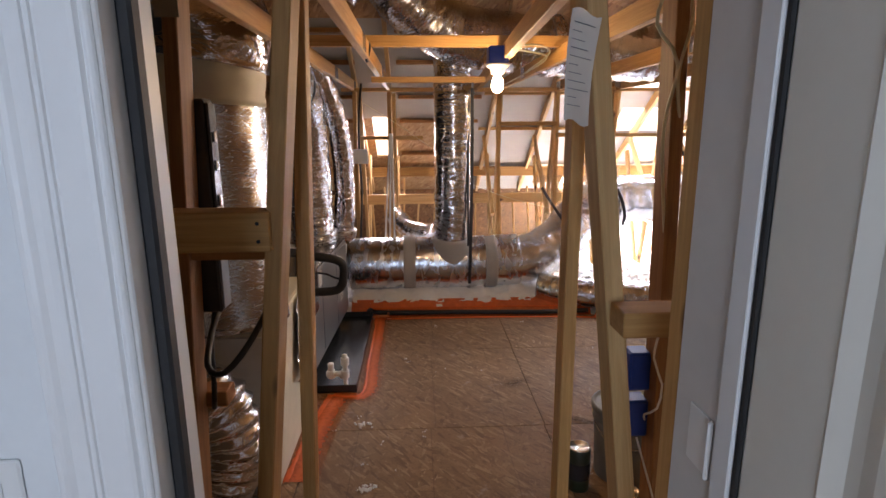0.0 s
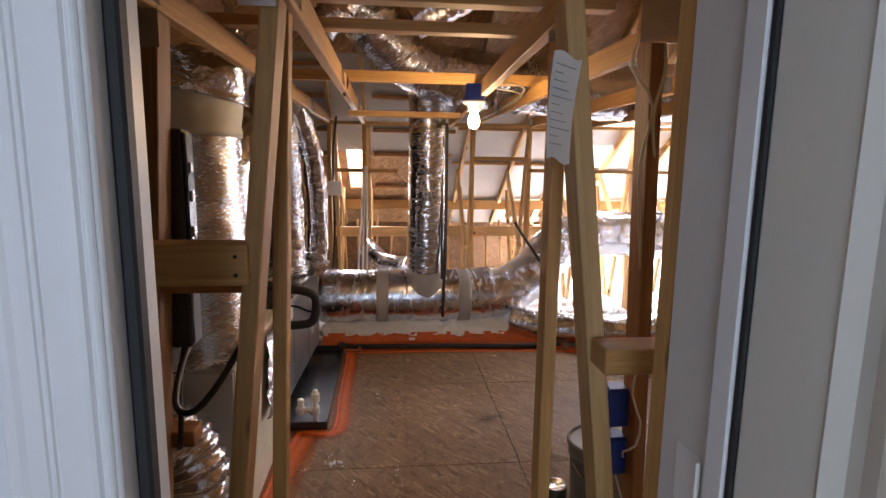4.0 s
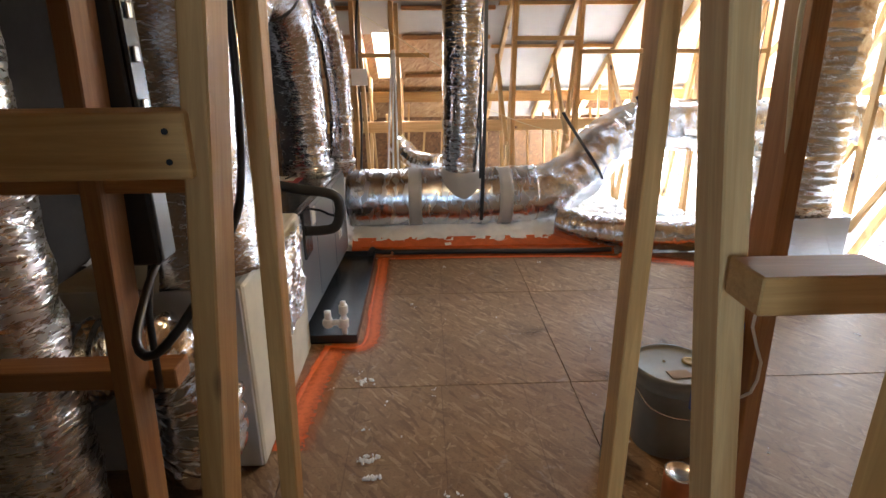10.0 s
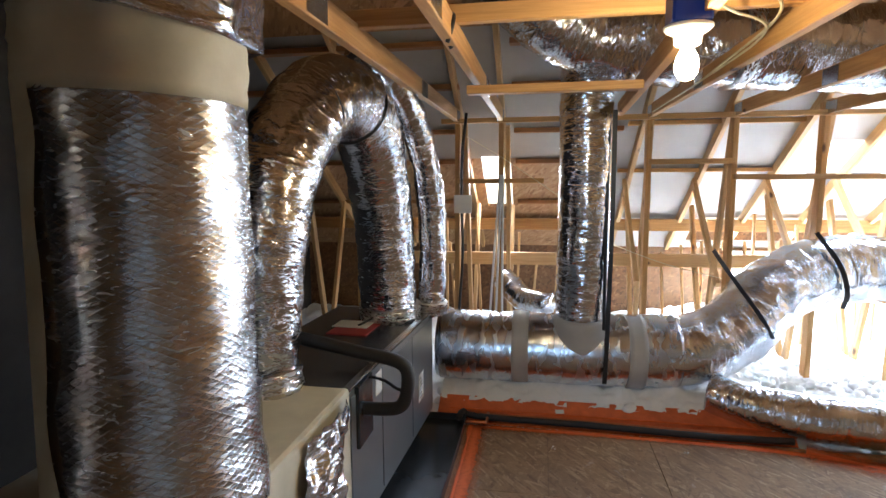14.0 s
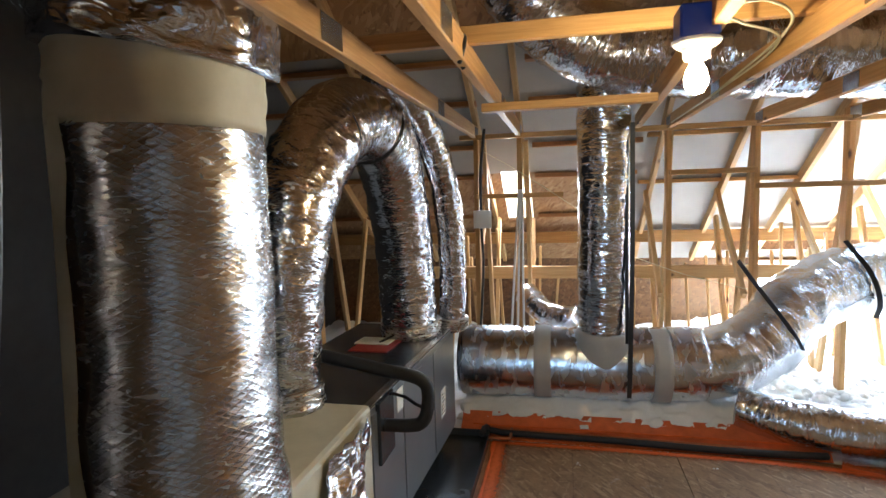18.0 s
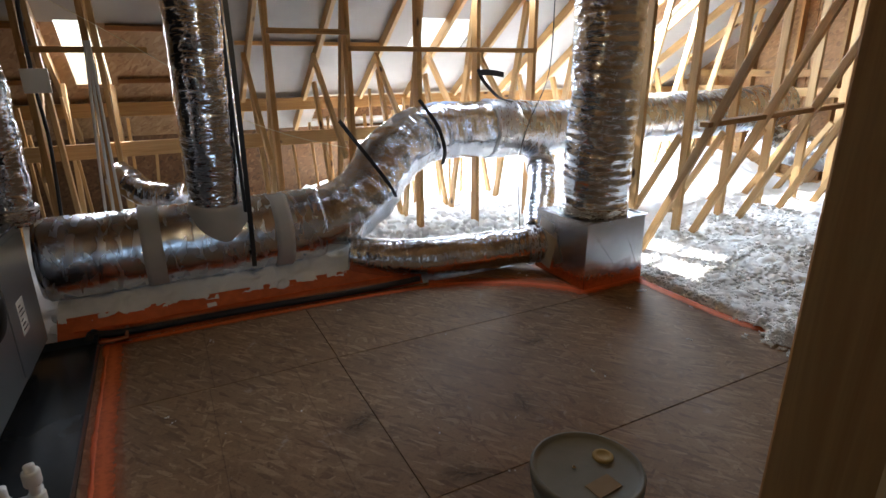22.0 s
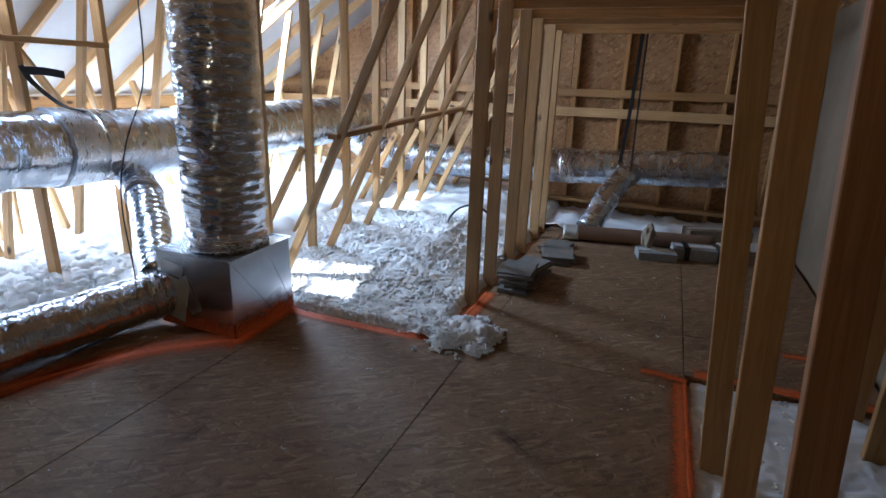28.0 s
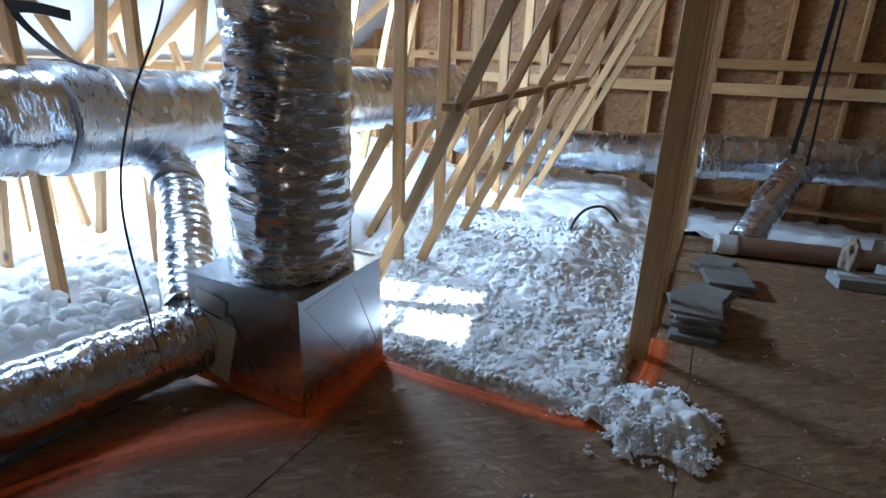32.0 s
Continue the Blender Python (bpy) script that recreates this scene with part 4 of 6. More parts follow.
# ---- ducts ----
def duct(name, points, radius, mat=FOIL, label="silver foil-jacketed flexible duct", crinkle=0.012, rib=0.004, sides=36, step=0.016, group="ducts", seed=1.0, category="duct", pitch=0.055):
    ob = new(name)
    ob.empty_display_size = 0.05
    ob.matrix_basis = Matrix.Translation(points[0])
    tagged(ob, label, category, group)
    part("jacket", tube_bm(points, radius, sides, step, crinkle * 0.7, rib * 0.3, pitch, seed), mat, ob, "", None, True)
    return ob


def collar(parent, a, b, radius, mat, label, name="mastic_band", crinkle=0.004):
    part(name, tube_bm([a, [(p + q) / 2 for p, q in zip(a, b)], b], radius, 36, 0.02, crinkle, 0, 0.05, 3.0), mat, parent, label, None, True)


d_main = duct("supply_trunk", [(-1.02, 4.86, 0.40), (-0.5, 4.87, 0.40), (0.1, 4.87, 0.40), (0.62, 4.9, 0.41), (0.98, 5.02, 0.53), (1.25, 5.16, 0.76), (1.6, 5.26, 0.92), (2.1, 5.3, 0.93), (2.9, 5.3, 0.9), (3.8, 5.27, 0.93), (5.0, 5.22, 0.95), (6.1, 5.2, 1.0)], 0.235, FOIL_SMOOTH, "silver foil-jacketed trunk duct lying across the attic", 0.016, 0.0, 44, 0.018)
for pts, k in (([(-1.0, 4.86, 0.40), (-0.5, 4.87, 0.40), (0.1, 4.87, 0.40), (0.58, 4.895, 0.41)], 4.0), ([(2.40, 5.3, 0.921), (2.9, 5.3, 0.9), (3.8, 5.27, 0.93), (5.0, 5.22, 0.95), (6.09, 5.2, 1.0)], 9.0)):
    part("outer_sleeve", tube_bm(pts, 0.243, 44, 0.022, 0.004, 0.0, 0.06, k, wrinkle_scale=4.0), FOIL_TRUNK, d_main, "smooth satin foil sleeve", None, True)
collar(d_main, (-0.50, 4.87, 0.40), (-0.39, 4.87, 0.40), 0.250, MASTIC_GREY, "grey mastic band")
collar(d_main, (0.25, 4.87, 0.40), (0.36, 4.875, 0.40), 0.250, MASTIC_GREY, "grey mastic band")
collar(d_main, (2.20, 5.3, 0.928), (2.44, 5.3, 0.92), 0.250, FOIL_BAND, "gathered satin foil band", "tape_band", 0.007)
d_up = duct("riser_duct", [(-0.045, 4.80, 0.60), (-0.045, 4.77, 1.0), (-0.04, 4.75, 1.5), (-0.045, 4.75, 2.0), (-0.04, 4.75, 2.25)], 0.168, FOIL, "silver foil riser duct standing on the trunk", 0.012, 0.004, 36, 0.014)
part("takeoff_patch", tube_bm([(-0.045, 4.84, 0.52), (-0.045, 4.80, 0.60), (-0.045, 4.79, 0.66)], lambda u: 0.235 - 0.06 * u, 36, 0.02, 0.006), MASTIC_GREY, d_up, "grey mastic round the take-off", None, True)
d_over = duct("overhead_duct", [(-0.62, 4.2, 2.85), (-0.38, 4.35, 2.58), (-0.08, 4.46, 2.40), (0.35, 4.5, 2.33), (0.75, 4.5, 2.3), (1.4, 4.55, 2.26), (2.0, 4.45, 2.26), (2.36, 4.2, 2.3)], 0.235, FOIL, "silver foil duct hung above the chords", 0.02, 0.004, 40, 0.018)
d_drop = duct("drop_duct", [(2.37, 4.1, 2.4), (2.36, 4.05, 1.7), (2.36, 4.05, 1.1), (2.36, 4.07, 0.46)], 0.225, FOIL_SMOOTH, "silver flexible duct dropping into a metal plenum box", 0.022, 0.009, 52, 0.011, pitch=0.055)
d_floor = duct("floor_flex_duct", [(0.78, 4.76, 0.17), (1.0, 4.64, 0.15), (1.25, 4.54, 0.145), (1.6, 4.47, 0.145), (1.95, 4.40, 0.155), (2.14, 4.32, 0.18)], 0.138, FOIL, "slim silver flexible duct lying along the floor edge", 0.012, 0.006, 30, 0.012)
d_branch = duct("branch_flex_duct", [(2.70, 5.24, 0.70), (2.62, 5.04, 0.60), (2.44, 4.78, 0.44), (2.26, 4.57, 0.31), (2.14, 4.40, 0.24)], 0.118, FOIL_SMOOTH, "short silver branch duct behind the plenum box", 0.01, 0.006, 28, 0.012)
collar(d_drop, (2.36, 4.07, 0.452), (2.36, 4.068, 0.52), 0.236, FOIL_DULL, "gathered foil cuff over the box collar", "cuff", 0.012)
collar(d_floor, (2.02, 4.375, 0.165), (2.09, 4.345, 0.173), 0.146, FOIL_DULL, "gathered foil cuff", "cuff", 0.008)
collar(d_branch, (2.63, 5.06, 0.608), (2.60, 5.01, 0.588), 0.127, FOIL_DULL, "gathered foil cuff", "cuff", 0.008)
d_ret = duct("return_riser", [(-1.20, 2.19, 0.77), (-1.23, 2.22, 1.0), (-1.262, 2.27, 1.4), (-1.27, 2.28, 1.78)], 0.238, FOIL_SCRIM, "large foil-wrapped return riser with scrim pattern", 0.010, 0.0, 48, 0.016)
collar(d_ret, (-1.268, 2.28, 1.74), (-1.262, 2.28, 1.93), 0.246, MASTIC, "beige mastic band", crinkle=0.014)
bm = bmesh.new()
rows = []
for i in range(25):
    f = i / 24
    z = 0.79 + 0.97 * f
    cx, cy = -1.20 - 0.068 * min(1, f * 1.3), 2.19 + 0.09 * min(1, f * 1.3)
    wide = 44 + 7 * noise.noise(Vector((f * 5, 1.0, 4.0)))
    rows.append([bm.verts.new((cx + 0.2465 * math.cos(radians(210 + wide * (k / 7 - 1))), cy + 0.2465 * math.sin(radians(210 + wide * (k / 7 - 1))), z)) for k in range(15)])
for q, r in zip(rows, rows[1:]):
    for k in range(14):
        bm.faces.new((q[k], q[k + 1], r[k + 1], r[k]))
part("seam_strip", bm, MASTIC, d_ret, "dull beige mastic over the lap seam", None, True)
part("elbow", tube_bm([(-1.262, 2.28, 1.91), (-1.25, 2.28, 2.03), (-1.33, 2.26, 2.2), (-1.6, 2.22, 2.34), (-2.2, 2.2, 2.44)], 0.27, 44, 0.016, 0.022, 0.0, 0.05, 4.0), FOIL, d_ret, "crumpled foil elbow", None, True)
d_arch = duct("arch_duct", [(-1.315, 2.93, 0.76), (-1.33, 2.94, 1.0), (-1.33, 2.97, 1.4), (-1.29, 3.12, 1.72), (-1.24, 3.42, 1.92), (-1.2, 3.78, 1.84), (-1.2, 4.02, 1.5), (-1.2, 4.12, 1.1), (-1.19, 4.15, 0.74)], lambda u: 0.10 + 0.065 * min(1, u * 5) + 0.02 * max(0, 1 - abs(u - 0.5) * 4), FOIL, "silver duct arching over the air handler", 0.014, 0.003, 38, 0.013)
d_slim = duct("slim_duct", [(-1.2, 3.7, 2.2), (-1.05, 3.95, 2.0), (-0.97, 4.2, 1.6), (-0.965, 4.33, 1.1), (-0.99, 4.37, 0.74)], 0.085, FOIL, "slim silver duct beside the arch", 0.012, 0.003, 26, 0.013)
collar(d_arch, (-1.315, 2.93, 0.775), (-1.32, 2.932, 0.86), 0.128, FOIL_DULL, "gathered foil cuff", "cuff", 0.012)
for c in ((-1.275, 3.22, 1.82), (-1.21, 3.62, 1.90)):
    dd = Vector((0.02, 0.17, 0.05 if c[1] < 3.4 else -0.05)).normalized()
    part("tie", tube_bm([Vector(c) - dd * 0.0025, Vector(c), Vector(c) + dd * 0.0025], 0.182, 36, 0.006), BLACK_SATIN, d_arch, "thin black tie wire", None, True)
collar(d_arch, (-1.19, 4.15, 0.76), (-1.19, 4.145, 0.84), 0.18, FOIL_DULL, "gathered foil cuff", "cuff", 0.012)
collar(d_slim, (-0.985, 4.365, 0.765), (-0.98, 4.36, 0.82), 0.096, FOIL_DULL, "gathered foil cuff", "cuff", 0.008)
collar(d_over, (0.70, 4.49, 2.302), (0.78, 4.503, 2.298), 0.246, FOIL_DULL, "foil tape band", "tape_band", 0.006)
duct("return_flex_duct", [(-1.8, 1.88, 0.38), (-1.45, 1.86, 0.60), (-1.24, 1.86, 0.60), (-1.15, 1.88, 0.40), (-1.2, 1.92, 0.18), (-1.3, 2.08, 0.14)], 0.13, FOIL, "silver flexible duct curling into the return box", 0.02, 0.034, 34, 0.011, pitch=0.05)
duct("left_riser", [(-1.52, 1.6, -0.1), (-1.52, 1.6, 1.0), (-1.50, 1.6, 1.7), (-1.6, 1.65, 2.2)], 0.15, FOIL_DULL, "dull foil riser in the dark", 0.02, 0.002, 30, 0.016)
d_gab = duct("gable_duct", [(5.8, 5.22, 0.72), (5.84, 4.9, 0.57), (5.9, 4.15, 0.53), (5.9, 2.75, 0.585), (5.95, 1.8, 0.635), (6.0, 0.98, 0.67)], 0.178, FOIL_TRUNK, "silver duct along the gable wall", 0.010, 0.0, 32, 0.02)
collar(d_gab, (5.9, 2.75, 0.585), (5.908, 2.6, 0.593), 0.186, FOIL_DULL, "foil tape band", "tape_band")
duct("gable_branch_duct", [(5.86, 2.0, 0.60), (5.70, 2.10, 0.52), (5.52, 2.2, 0.36), (5.30, 2.33, 0.08)], 0.12, FOIL_TRUNK, "short silver duct sloping down from the gable duct", 0.012, 0.004, 28, 0.014)
duct("back_flex_duct", [(-0.62, 5.6, 0.75), (-0.45, 5.45, 0.62), (-0.25, 5.3, 0.6)], 0.1, FOIL, "small silver elbow behind the trunk", 0.012, 0.006, 24, 0.014)

for pts, r in (([(-0.80, 3.32, 2.42), (-0.66, 3.3, 2.58), (-0.53, 3.3, 2.75), (-0.42, 3.3, 2.98), (-0.38, 3.3, 3.5)], 0.10), ([(-0.25, 3.34, 2.50), (-0.02, 3.3, 2.63), (0.25, 3.3, 2.78), (0.48, 3.3, 2.98), (0.58, 3.3, 3.5)], 0.13)):
    duct("ridge_duct", pts, r, FOIL, "silver flexible duct climbing to the ridge", 0.014, 0.004, 28, 0.016, seed=r * 40)

bar_mesh("drain_hose", [(4.22, 3.42, 0.15), (4.33, 3.40, 0.28), (4.52, 3.36, 0.33), (4.74, 3.28, 0.30), (4.9, 3.18, 0.15)], 0.010, BLACK_SATIN, None, "black hose looping out of the loose insulation", "hose", "", 10)

# plenum box under the dropping duct
plenum = empty("plenum_box", 2.34, 4.08, 0, "folded galvanised plenum box sealed to the floor", "plenum box")
part("body", hull_box([(2.07, 3.79, 0), (2.60, 3.80, 0), (2.60, 4.34, 0), (2.08, 4.34, 0), (2.10, 3.82, 0.44), (2.62, 3.83, 0.45), (2.62, 4.36, 0.45), (2.10, 4.36, 0.44)]), GALV, plenum)
for a, b in (((2.10, 3.815, 0.445), (2.625, 3.825, 0.455)), ((2.625, 3.825, 0.455), (2.625, 4.365, 0.455)), ((2.095, 3.815, 0.445), (2.095, 4.365, 0.445))):
    m, ln = span(a, b)
    part("flange", box_bm(0.03, 0.006, ln, 0.001), GALV, plenum, "folded steel flange", m)
for y, z, ang, ln in ((3.97, 0.30, -28, 0.26), (4.12, 0.20, 62, 0.22), (4.24, 0.34, 10, 0.16)):
    part("foil_patch", box_bm(0.003, ln, 0.075), FOIL_DULL, plenum, "foil tape patch", pose(2.069 + 0.066 * z, y, z, ang, 3.8, 0))
part("mastic_smear", box_bm(0.004, 0.2, 0.24, 0.001), MASTIC, plenum, "beige mastic smear", pose(2.078, 4.23, 0.17, 12, 3.8, 0))
for tri in (((2.13, 3.817, 0.40), (2.36, 3.823, 0.42), (2.40, 3.800, 0.06)), ((2.41, 3.824, 0.42), (2.60, 3.828, 0.42), (2.58, 3.803, 0.05))):
    bm = bmesh.new()
    front = [bm.verts.new(Vector(p) + Vector((0, -o, 0))) for p, o in zip(tri, (0.0008, 0.0008, 0.0035))]
    back = [bm.verts.new(Vector(p) + Vector((0, 0.02, 0))) for p in tri]
    bm.faces.new(front)
    bm.faces.new(back[::-1])
    for i in range(3):
        bm.faces.new((front[i], back[i], back[(i + 1) % 3], front[(i + 1) % 3]))
    bmesh.ops.recalc_face_normals(bm, faces=bm.faces)
    part("pressed_fold", bm, GALV, plenum, "cross-broken steel fold")
# orange overspray climbing the two faces next to the floor
for a, b, out in (((2.07, 3.79), (2.60, 3.80), (0.0, -0.004)), ((2.08, 4.34), (2.07, 3.79), (-0.004, 0.0))):
    bm = bmesh.new()
    suv = bm.loops.layers.uv.new("UVMap")
    n = 8
    rows = []
    for k in range(n + 1):
        x, y = a[0] + (b[0] - a[0]) * k / n + out[0], a[1] + (b[1] - a[1]) * k / n + out[1]
        h = 0.17 + 0.05 * noise.noise(Vector((k * 0.9, a[0] * 7, 2.0)))
        rows.append((bm.verts.new((x, y, 0.004)), bm.verts.new((x + 0.068 * h, y + 0.068 * h, h))))
    for q, r in zip(rows, rows[1:]):
        f = bm.faces.new((q[0], r[0], r[1], q[1]))
        for lp, u in zip(f.loops, (0.5, 0.5, 1.0, 1.0)):
            lp[suv].uv = (u, 0)
    part("overspray", bm, FOAM_SPRAY, plenum, "thin orange overspray")
part("fold_seam", hull_box([(2.603, 3.85, 0.02), (2.607, 3.85, 0.02), (2.607, 4.3, 0.3), (2.603, 4.3, 0.3), (2.612, 3.85, 0.40), (2.616, 3.85, 0.40), (2.616, 4.3, 0.42), (2.612, 4.3, 0.42)]), GALV, plenum, "cross-broken steel panel")

# ---- air handler, lying on its side ----
ahu = empty("air_handler", -1.3, 3.7, 0, "grey horizontal air handler lying in a drain pan", "air handler")
AR = Matrix.Translation((-1.01, 3.68, 0)) @ Matrix.Rotation(radians(-2.6), 4, "Z")


def ahu_block(name, lo, hi, mat, label="", bevel=0.004):
    c = [(p + q) / 2 for p, q in zip(lo, hi)]
    s = [q - p for p, q in zip(lo, hi)]
    return part(name, box_bm(*s, bevel), mat, ahu, label, AR @ Matrix.Translation(c))


ahu_block("cabinet", (-0.62, -0.68, 0.12), (0.0, 0.68, 0.745), CASE)
ahu_block("top_panel", (-0.625, -0.685, 0.745), (0.004, 0.685, 0.757), CASE_DARK, "dark steel top")
ahu_block("corner_trim", (-0.03, -0.685, 0.757), (0.006, 0.685, 0.763), GALV, "bright edge trim")
for y0, y1 in ((-0.66, -0.30), (-0.285, 0.2), (0.215, 0.66)):
    ahu_block("access_panel", (0.0, y0, 0.15), (0.006, y1, 0.72), CASE, "grey access panel", 0.002)
ahu_block("label_plate", (0.006, 0.33, 0.30), (0.008, 0.43, 0.46), PAPER, "printed white label", 0.0)
ahu_block("label_plate", (0.006, -0.38, 0.62), (0.008, -0.30, 0.72), PAPER, "printed white label", 0.0)
for k in range(6):
    ahu_block("label_line", (0.008, 0.342, 0.32 + 0.022 * k), (0.0088, 0.418 - 0.02 * (k % 3), 0.327 + 0.022 * k), CASE_DARK, "", 0.0)
ahu_block("manual", (-0.42, 0.05, 0.757), (-0.2, 0.33, 0.764), plain("red_print", (0.32, 0.035, 0.03), 0.5), "red printed booklet left on top", 0.001)
ahu_block("manual_page", (-0.44, 0.17, 0.764), (-0.24, 0.31, 0.768), PAPER, "white folded page", 0.0)
for y in (-0.5, 0.5):
    ahu_block("foot_block", (-0.55, y - 0.06, 0.03), (-0.05, y + 0.06, 0.12), BLACK_SATIN, "black support block")
part("line_set", tube_bm([(-1.42, 3.16, 0.93), (-1.22, 3.14, 0.905), (-1.03, 3.13, 0.872), (-0.90, 3.128, 0.852), (-0.846, 3.128, 0.825), (-0.832, 3.128, 0.78), (-0.842, 3.128, 0.70), (-0.87, 3.13, 0.655), (-0.93, 3.135, 0.64), (-1.03, 3.14, 0.635)], 0.027, 14, 0.012), BLACK, ahu, "black insulated refrigerant line", None, True)
part("liquid_line", tube_bm([(-1.02, 3.22, 0.74), (-0.95, 3.2, 0.735), (-0.90, 3.17, 0.72), (-0.85, 3.13, 0.72)], 0.007, 8), BLACK_SATIN, ahu, "thin black line", None, True)
part("stub_plate", box_bm(0.02, 0.18, 0.26, 0.003), CASE_DARK, ahu, "dark connection plate", pose(-1.028, 3.16, 0.62))
part("thin_cable", tube_bm([(-1.3, 3.9, 0.77), (-1.12, 4.15, 0.83), (-1.0, 4.28, 0.80), (-0.99, 4.33, 0.765)], 0.006, 8), BLACK_SATIN, ahu, "thin black cable", None, True)

pan = empty("drain_pan", -1.1, 3.7, 0, "shallow dark steel drain pan under the air handler", "drain pan")
block("pan_base", (-1.72, 3.02, 0.004), (-0.77, 4.46, 0.012), CASE_DARK, 0.001, pan)
for lo, hi in (((-0.776, 3.02, 0.004), (-0.77, 4.46, 0.055)), ((-1.72, 3.02, 0.004), (-0.77, 3.026, 0.055)), ((-1.72, 4.454, 0.004), (-0.77, 4.46, 0.055)), ((-1.72, 3.02, 0.004), (-1.714, 4.46, 0.055))):
    block("pan_rim", lo, hi, CASE_DARK, 0.001, pan, "upturned steel rim")

trap = empty("condensate_trap", -0.86, 3.05, 0.012, "white plastic condensate trap with a capped stub", "drain trap")
for pts, r in (([(-0.86, 3.14, 0.10), (-0.86, 3.08, 0.10), (-0.86, 3.05, 0.10)], 0.019), ([(-0.84, 3.045, 0.04), (-0.84, 3.045, 0.15), (-0.84, 3.045, 0.25)], 0.016), ([(-0.96, 3.05, 0.12), (-0.9, 3.05, 0.12), (-0.84, 3.05, 0.12)], 0.017), ([(-0.93, 3.05, 0.10), (-0.93, 3.05, 0.16), (-0.93, 3.05, 0.19)], 0.02)):
    part("pipe", tube_bm(pts, r, 16, 0.02), PVC, trap, "", None, True)
for c in ((-0.84, 3.045, 0.12), (-0.93, 3.05, 0.12), (-0.84, 3.045, 0.205)):
    part("fitting", lathe_bm([(0.024, -0.025), (0.026, -0.02), (0.026, 0.02), (0.024, 0.025)], 20), PVC, trap, "", Matrix.Translation(c), True)

# return box, smeared with mastic
rbox = empty("return_box", -1.3, 2.58, 0, "duct board return box smeared with beige mastic", "plenum box")
block("body", (-1.68, 2.03, 0.0), (-1.02, 2.985, 0.785), MASTIC, 0.02, rbox, "", "", "", "", 2)
bm = bmesh.new()
wuv = bm.loops.layers.uv.new("UVMap")
NU, NV = 40, 46
sheet_v = []
for u in range(NU + 1):
    row = []
    for v in range(NV + 1):
        fu, fv = u / NU, v / NV
        q = Vector((fu * 4.5, fv * 4.0, 3.0))
        fold = 0.028 * noise.noise(q) + 0.020 * abs(noise.noise(q * 2.3)) + 0.009 * abs(noise.noise(q * 5.1))
        edge = 0.028 * noise.noise(Vector((fv * 6, fu * 6, 1.0)))
        row.append(bm.verts.new((-0.998 + fold + 0.012 * math.sin(math.pi * fu), 2.44 + 0.34 * fu + 0.10 * fv + edge, 0.36 + 0.42 * fv + 0.5 * edge)))
    sheet_v.append(row)
for u in range(NU):
    for v in range(NV):
        f = bm.faces.new((sheet_v[u][v], sheet_v[u + 1][v], sheet_v[u + 1][v + 1], sheet_v[u][v + 1]))
        for lp, (ku, kv) in zip(f.loops, ((u, v), (u + 1, v), (u + 1, v + 1), (u, v + 1))):
            lp[wuv].uv = (0.36 * ku / NU, 0.42 * kv / NV)
part("foil_wrap", bm, FOIL, rbox, "loose crumpled foil wrap", None, True)
block("front_skin", (-1.67, 2.018, 0.02), (-1.03, 2.03, 0.77), MASTIC_GREY, 0.003, rbox, "grey duct board face")

# ---- straps, wires and boxes ----
def strap(name, pts, width, across, label, mat=BLACK_SATIN):
    return tagged(part(name, ribbon_bm(pts, width, 0.003, across), mat), label, "strap", "straps")


strap("hanging_strap", [(0.115, 4.62, 1.98), (0.115, 4.61, 1.2), (0.105, 4.605, 0.5), (0.10, 4.62, 0.25)], 0.028, (1, 0, 0), "black webbing strap hanging in front of the trunk")
bar_mesh("black_tube", [(0.085, 4.66, 1.96), (0.085, 4.64, 1.2), (0.09, 4.64, 0.6)], 0.012, BLACK_SATIN, None, "black tube beside the hanging strap", "pipe")
strap("duct_strap", [(0.84, 5.05, 1.08), (0.90, 4.94, 0.96), (1.0, 4.855, 0.80), (1.1, 4.825, 0.65), (1.17, 4.85, 0.53)], 0.03, (0.5, -0.6, 0.4), "black strap over the bend of the trunk duct")
strap("duct_strap", [(1.50, 5.12, 1.20), (1.60, 5.005, 1.0), (1.655, 5.0, 0.82), (1.665, 5.06, 0.70)], 0.03, (1, -0.2, 0), "black strap over the trunk duct")
strap("strap_tail", [(2.42, 5.36, 1.37), (2.3, 5.38, 1.39), (2.2, 5.41, 1.39)], 0.05, (0, 0.3, 1), "loose end of a black strap")
strap("strap_hanger", [(2.2, 5.42, 1.42), (2.24, 5.40, 1.32), (2.33, 5.30, 1.19), (2.40, 5.18, 1.15)], 0.035, (1, 0, 0), "black strap hanging from a post to the duct")
strap("gable_strap", [(5.66, 2.06, 2.6), (5.65, 2.09, 1.4), (5.64, 2.13, 0.70)], 0.035, (0, 1, 0), "long black strap holding up the gable duct")
strap("gable_strap", [(5.66, 2.03, 2.6), (5.65, 2.03, 1.4), (5.64, 2.02, 0.62)], 0.018, (0, 1, 0), "long black strap holding up the gable duct")
strap("gable_strap", [(5.7, 1.1, 2.6), (5.66, 1.12, 1.4), (5.64, 1.14, 0.72)], 0.04, (0, 1, 0), "long black strap holding up the gable duct")
bar_mesh("black_wire", [(1.86, 3.98, 1.9), (1.84, 3.98, 1.4), (1.68, 3.95, 1.1), (1.62, 3.95, 0.85), (1.75, 4.1, 0.45), (1.9, 4.3, 0.2)], 0.0032, BLACK_SATIN, None, "thin black wire hanging loose", "cable")
bar_mesh("black_cable", [(-0.90, 5.4, 2.08), (-0.935, 5.4, 1.75), (-0.94, 5.4, 1.43)], 0.012, BLACK_SATIN, None, "black cable coming down to a junction box", "cable")
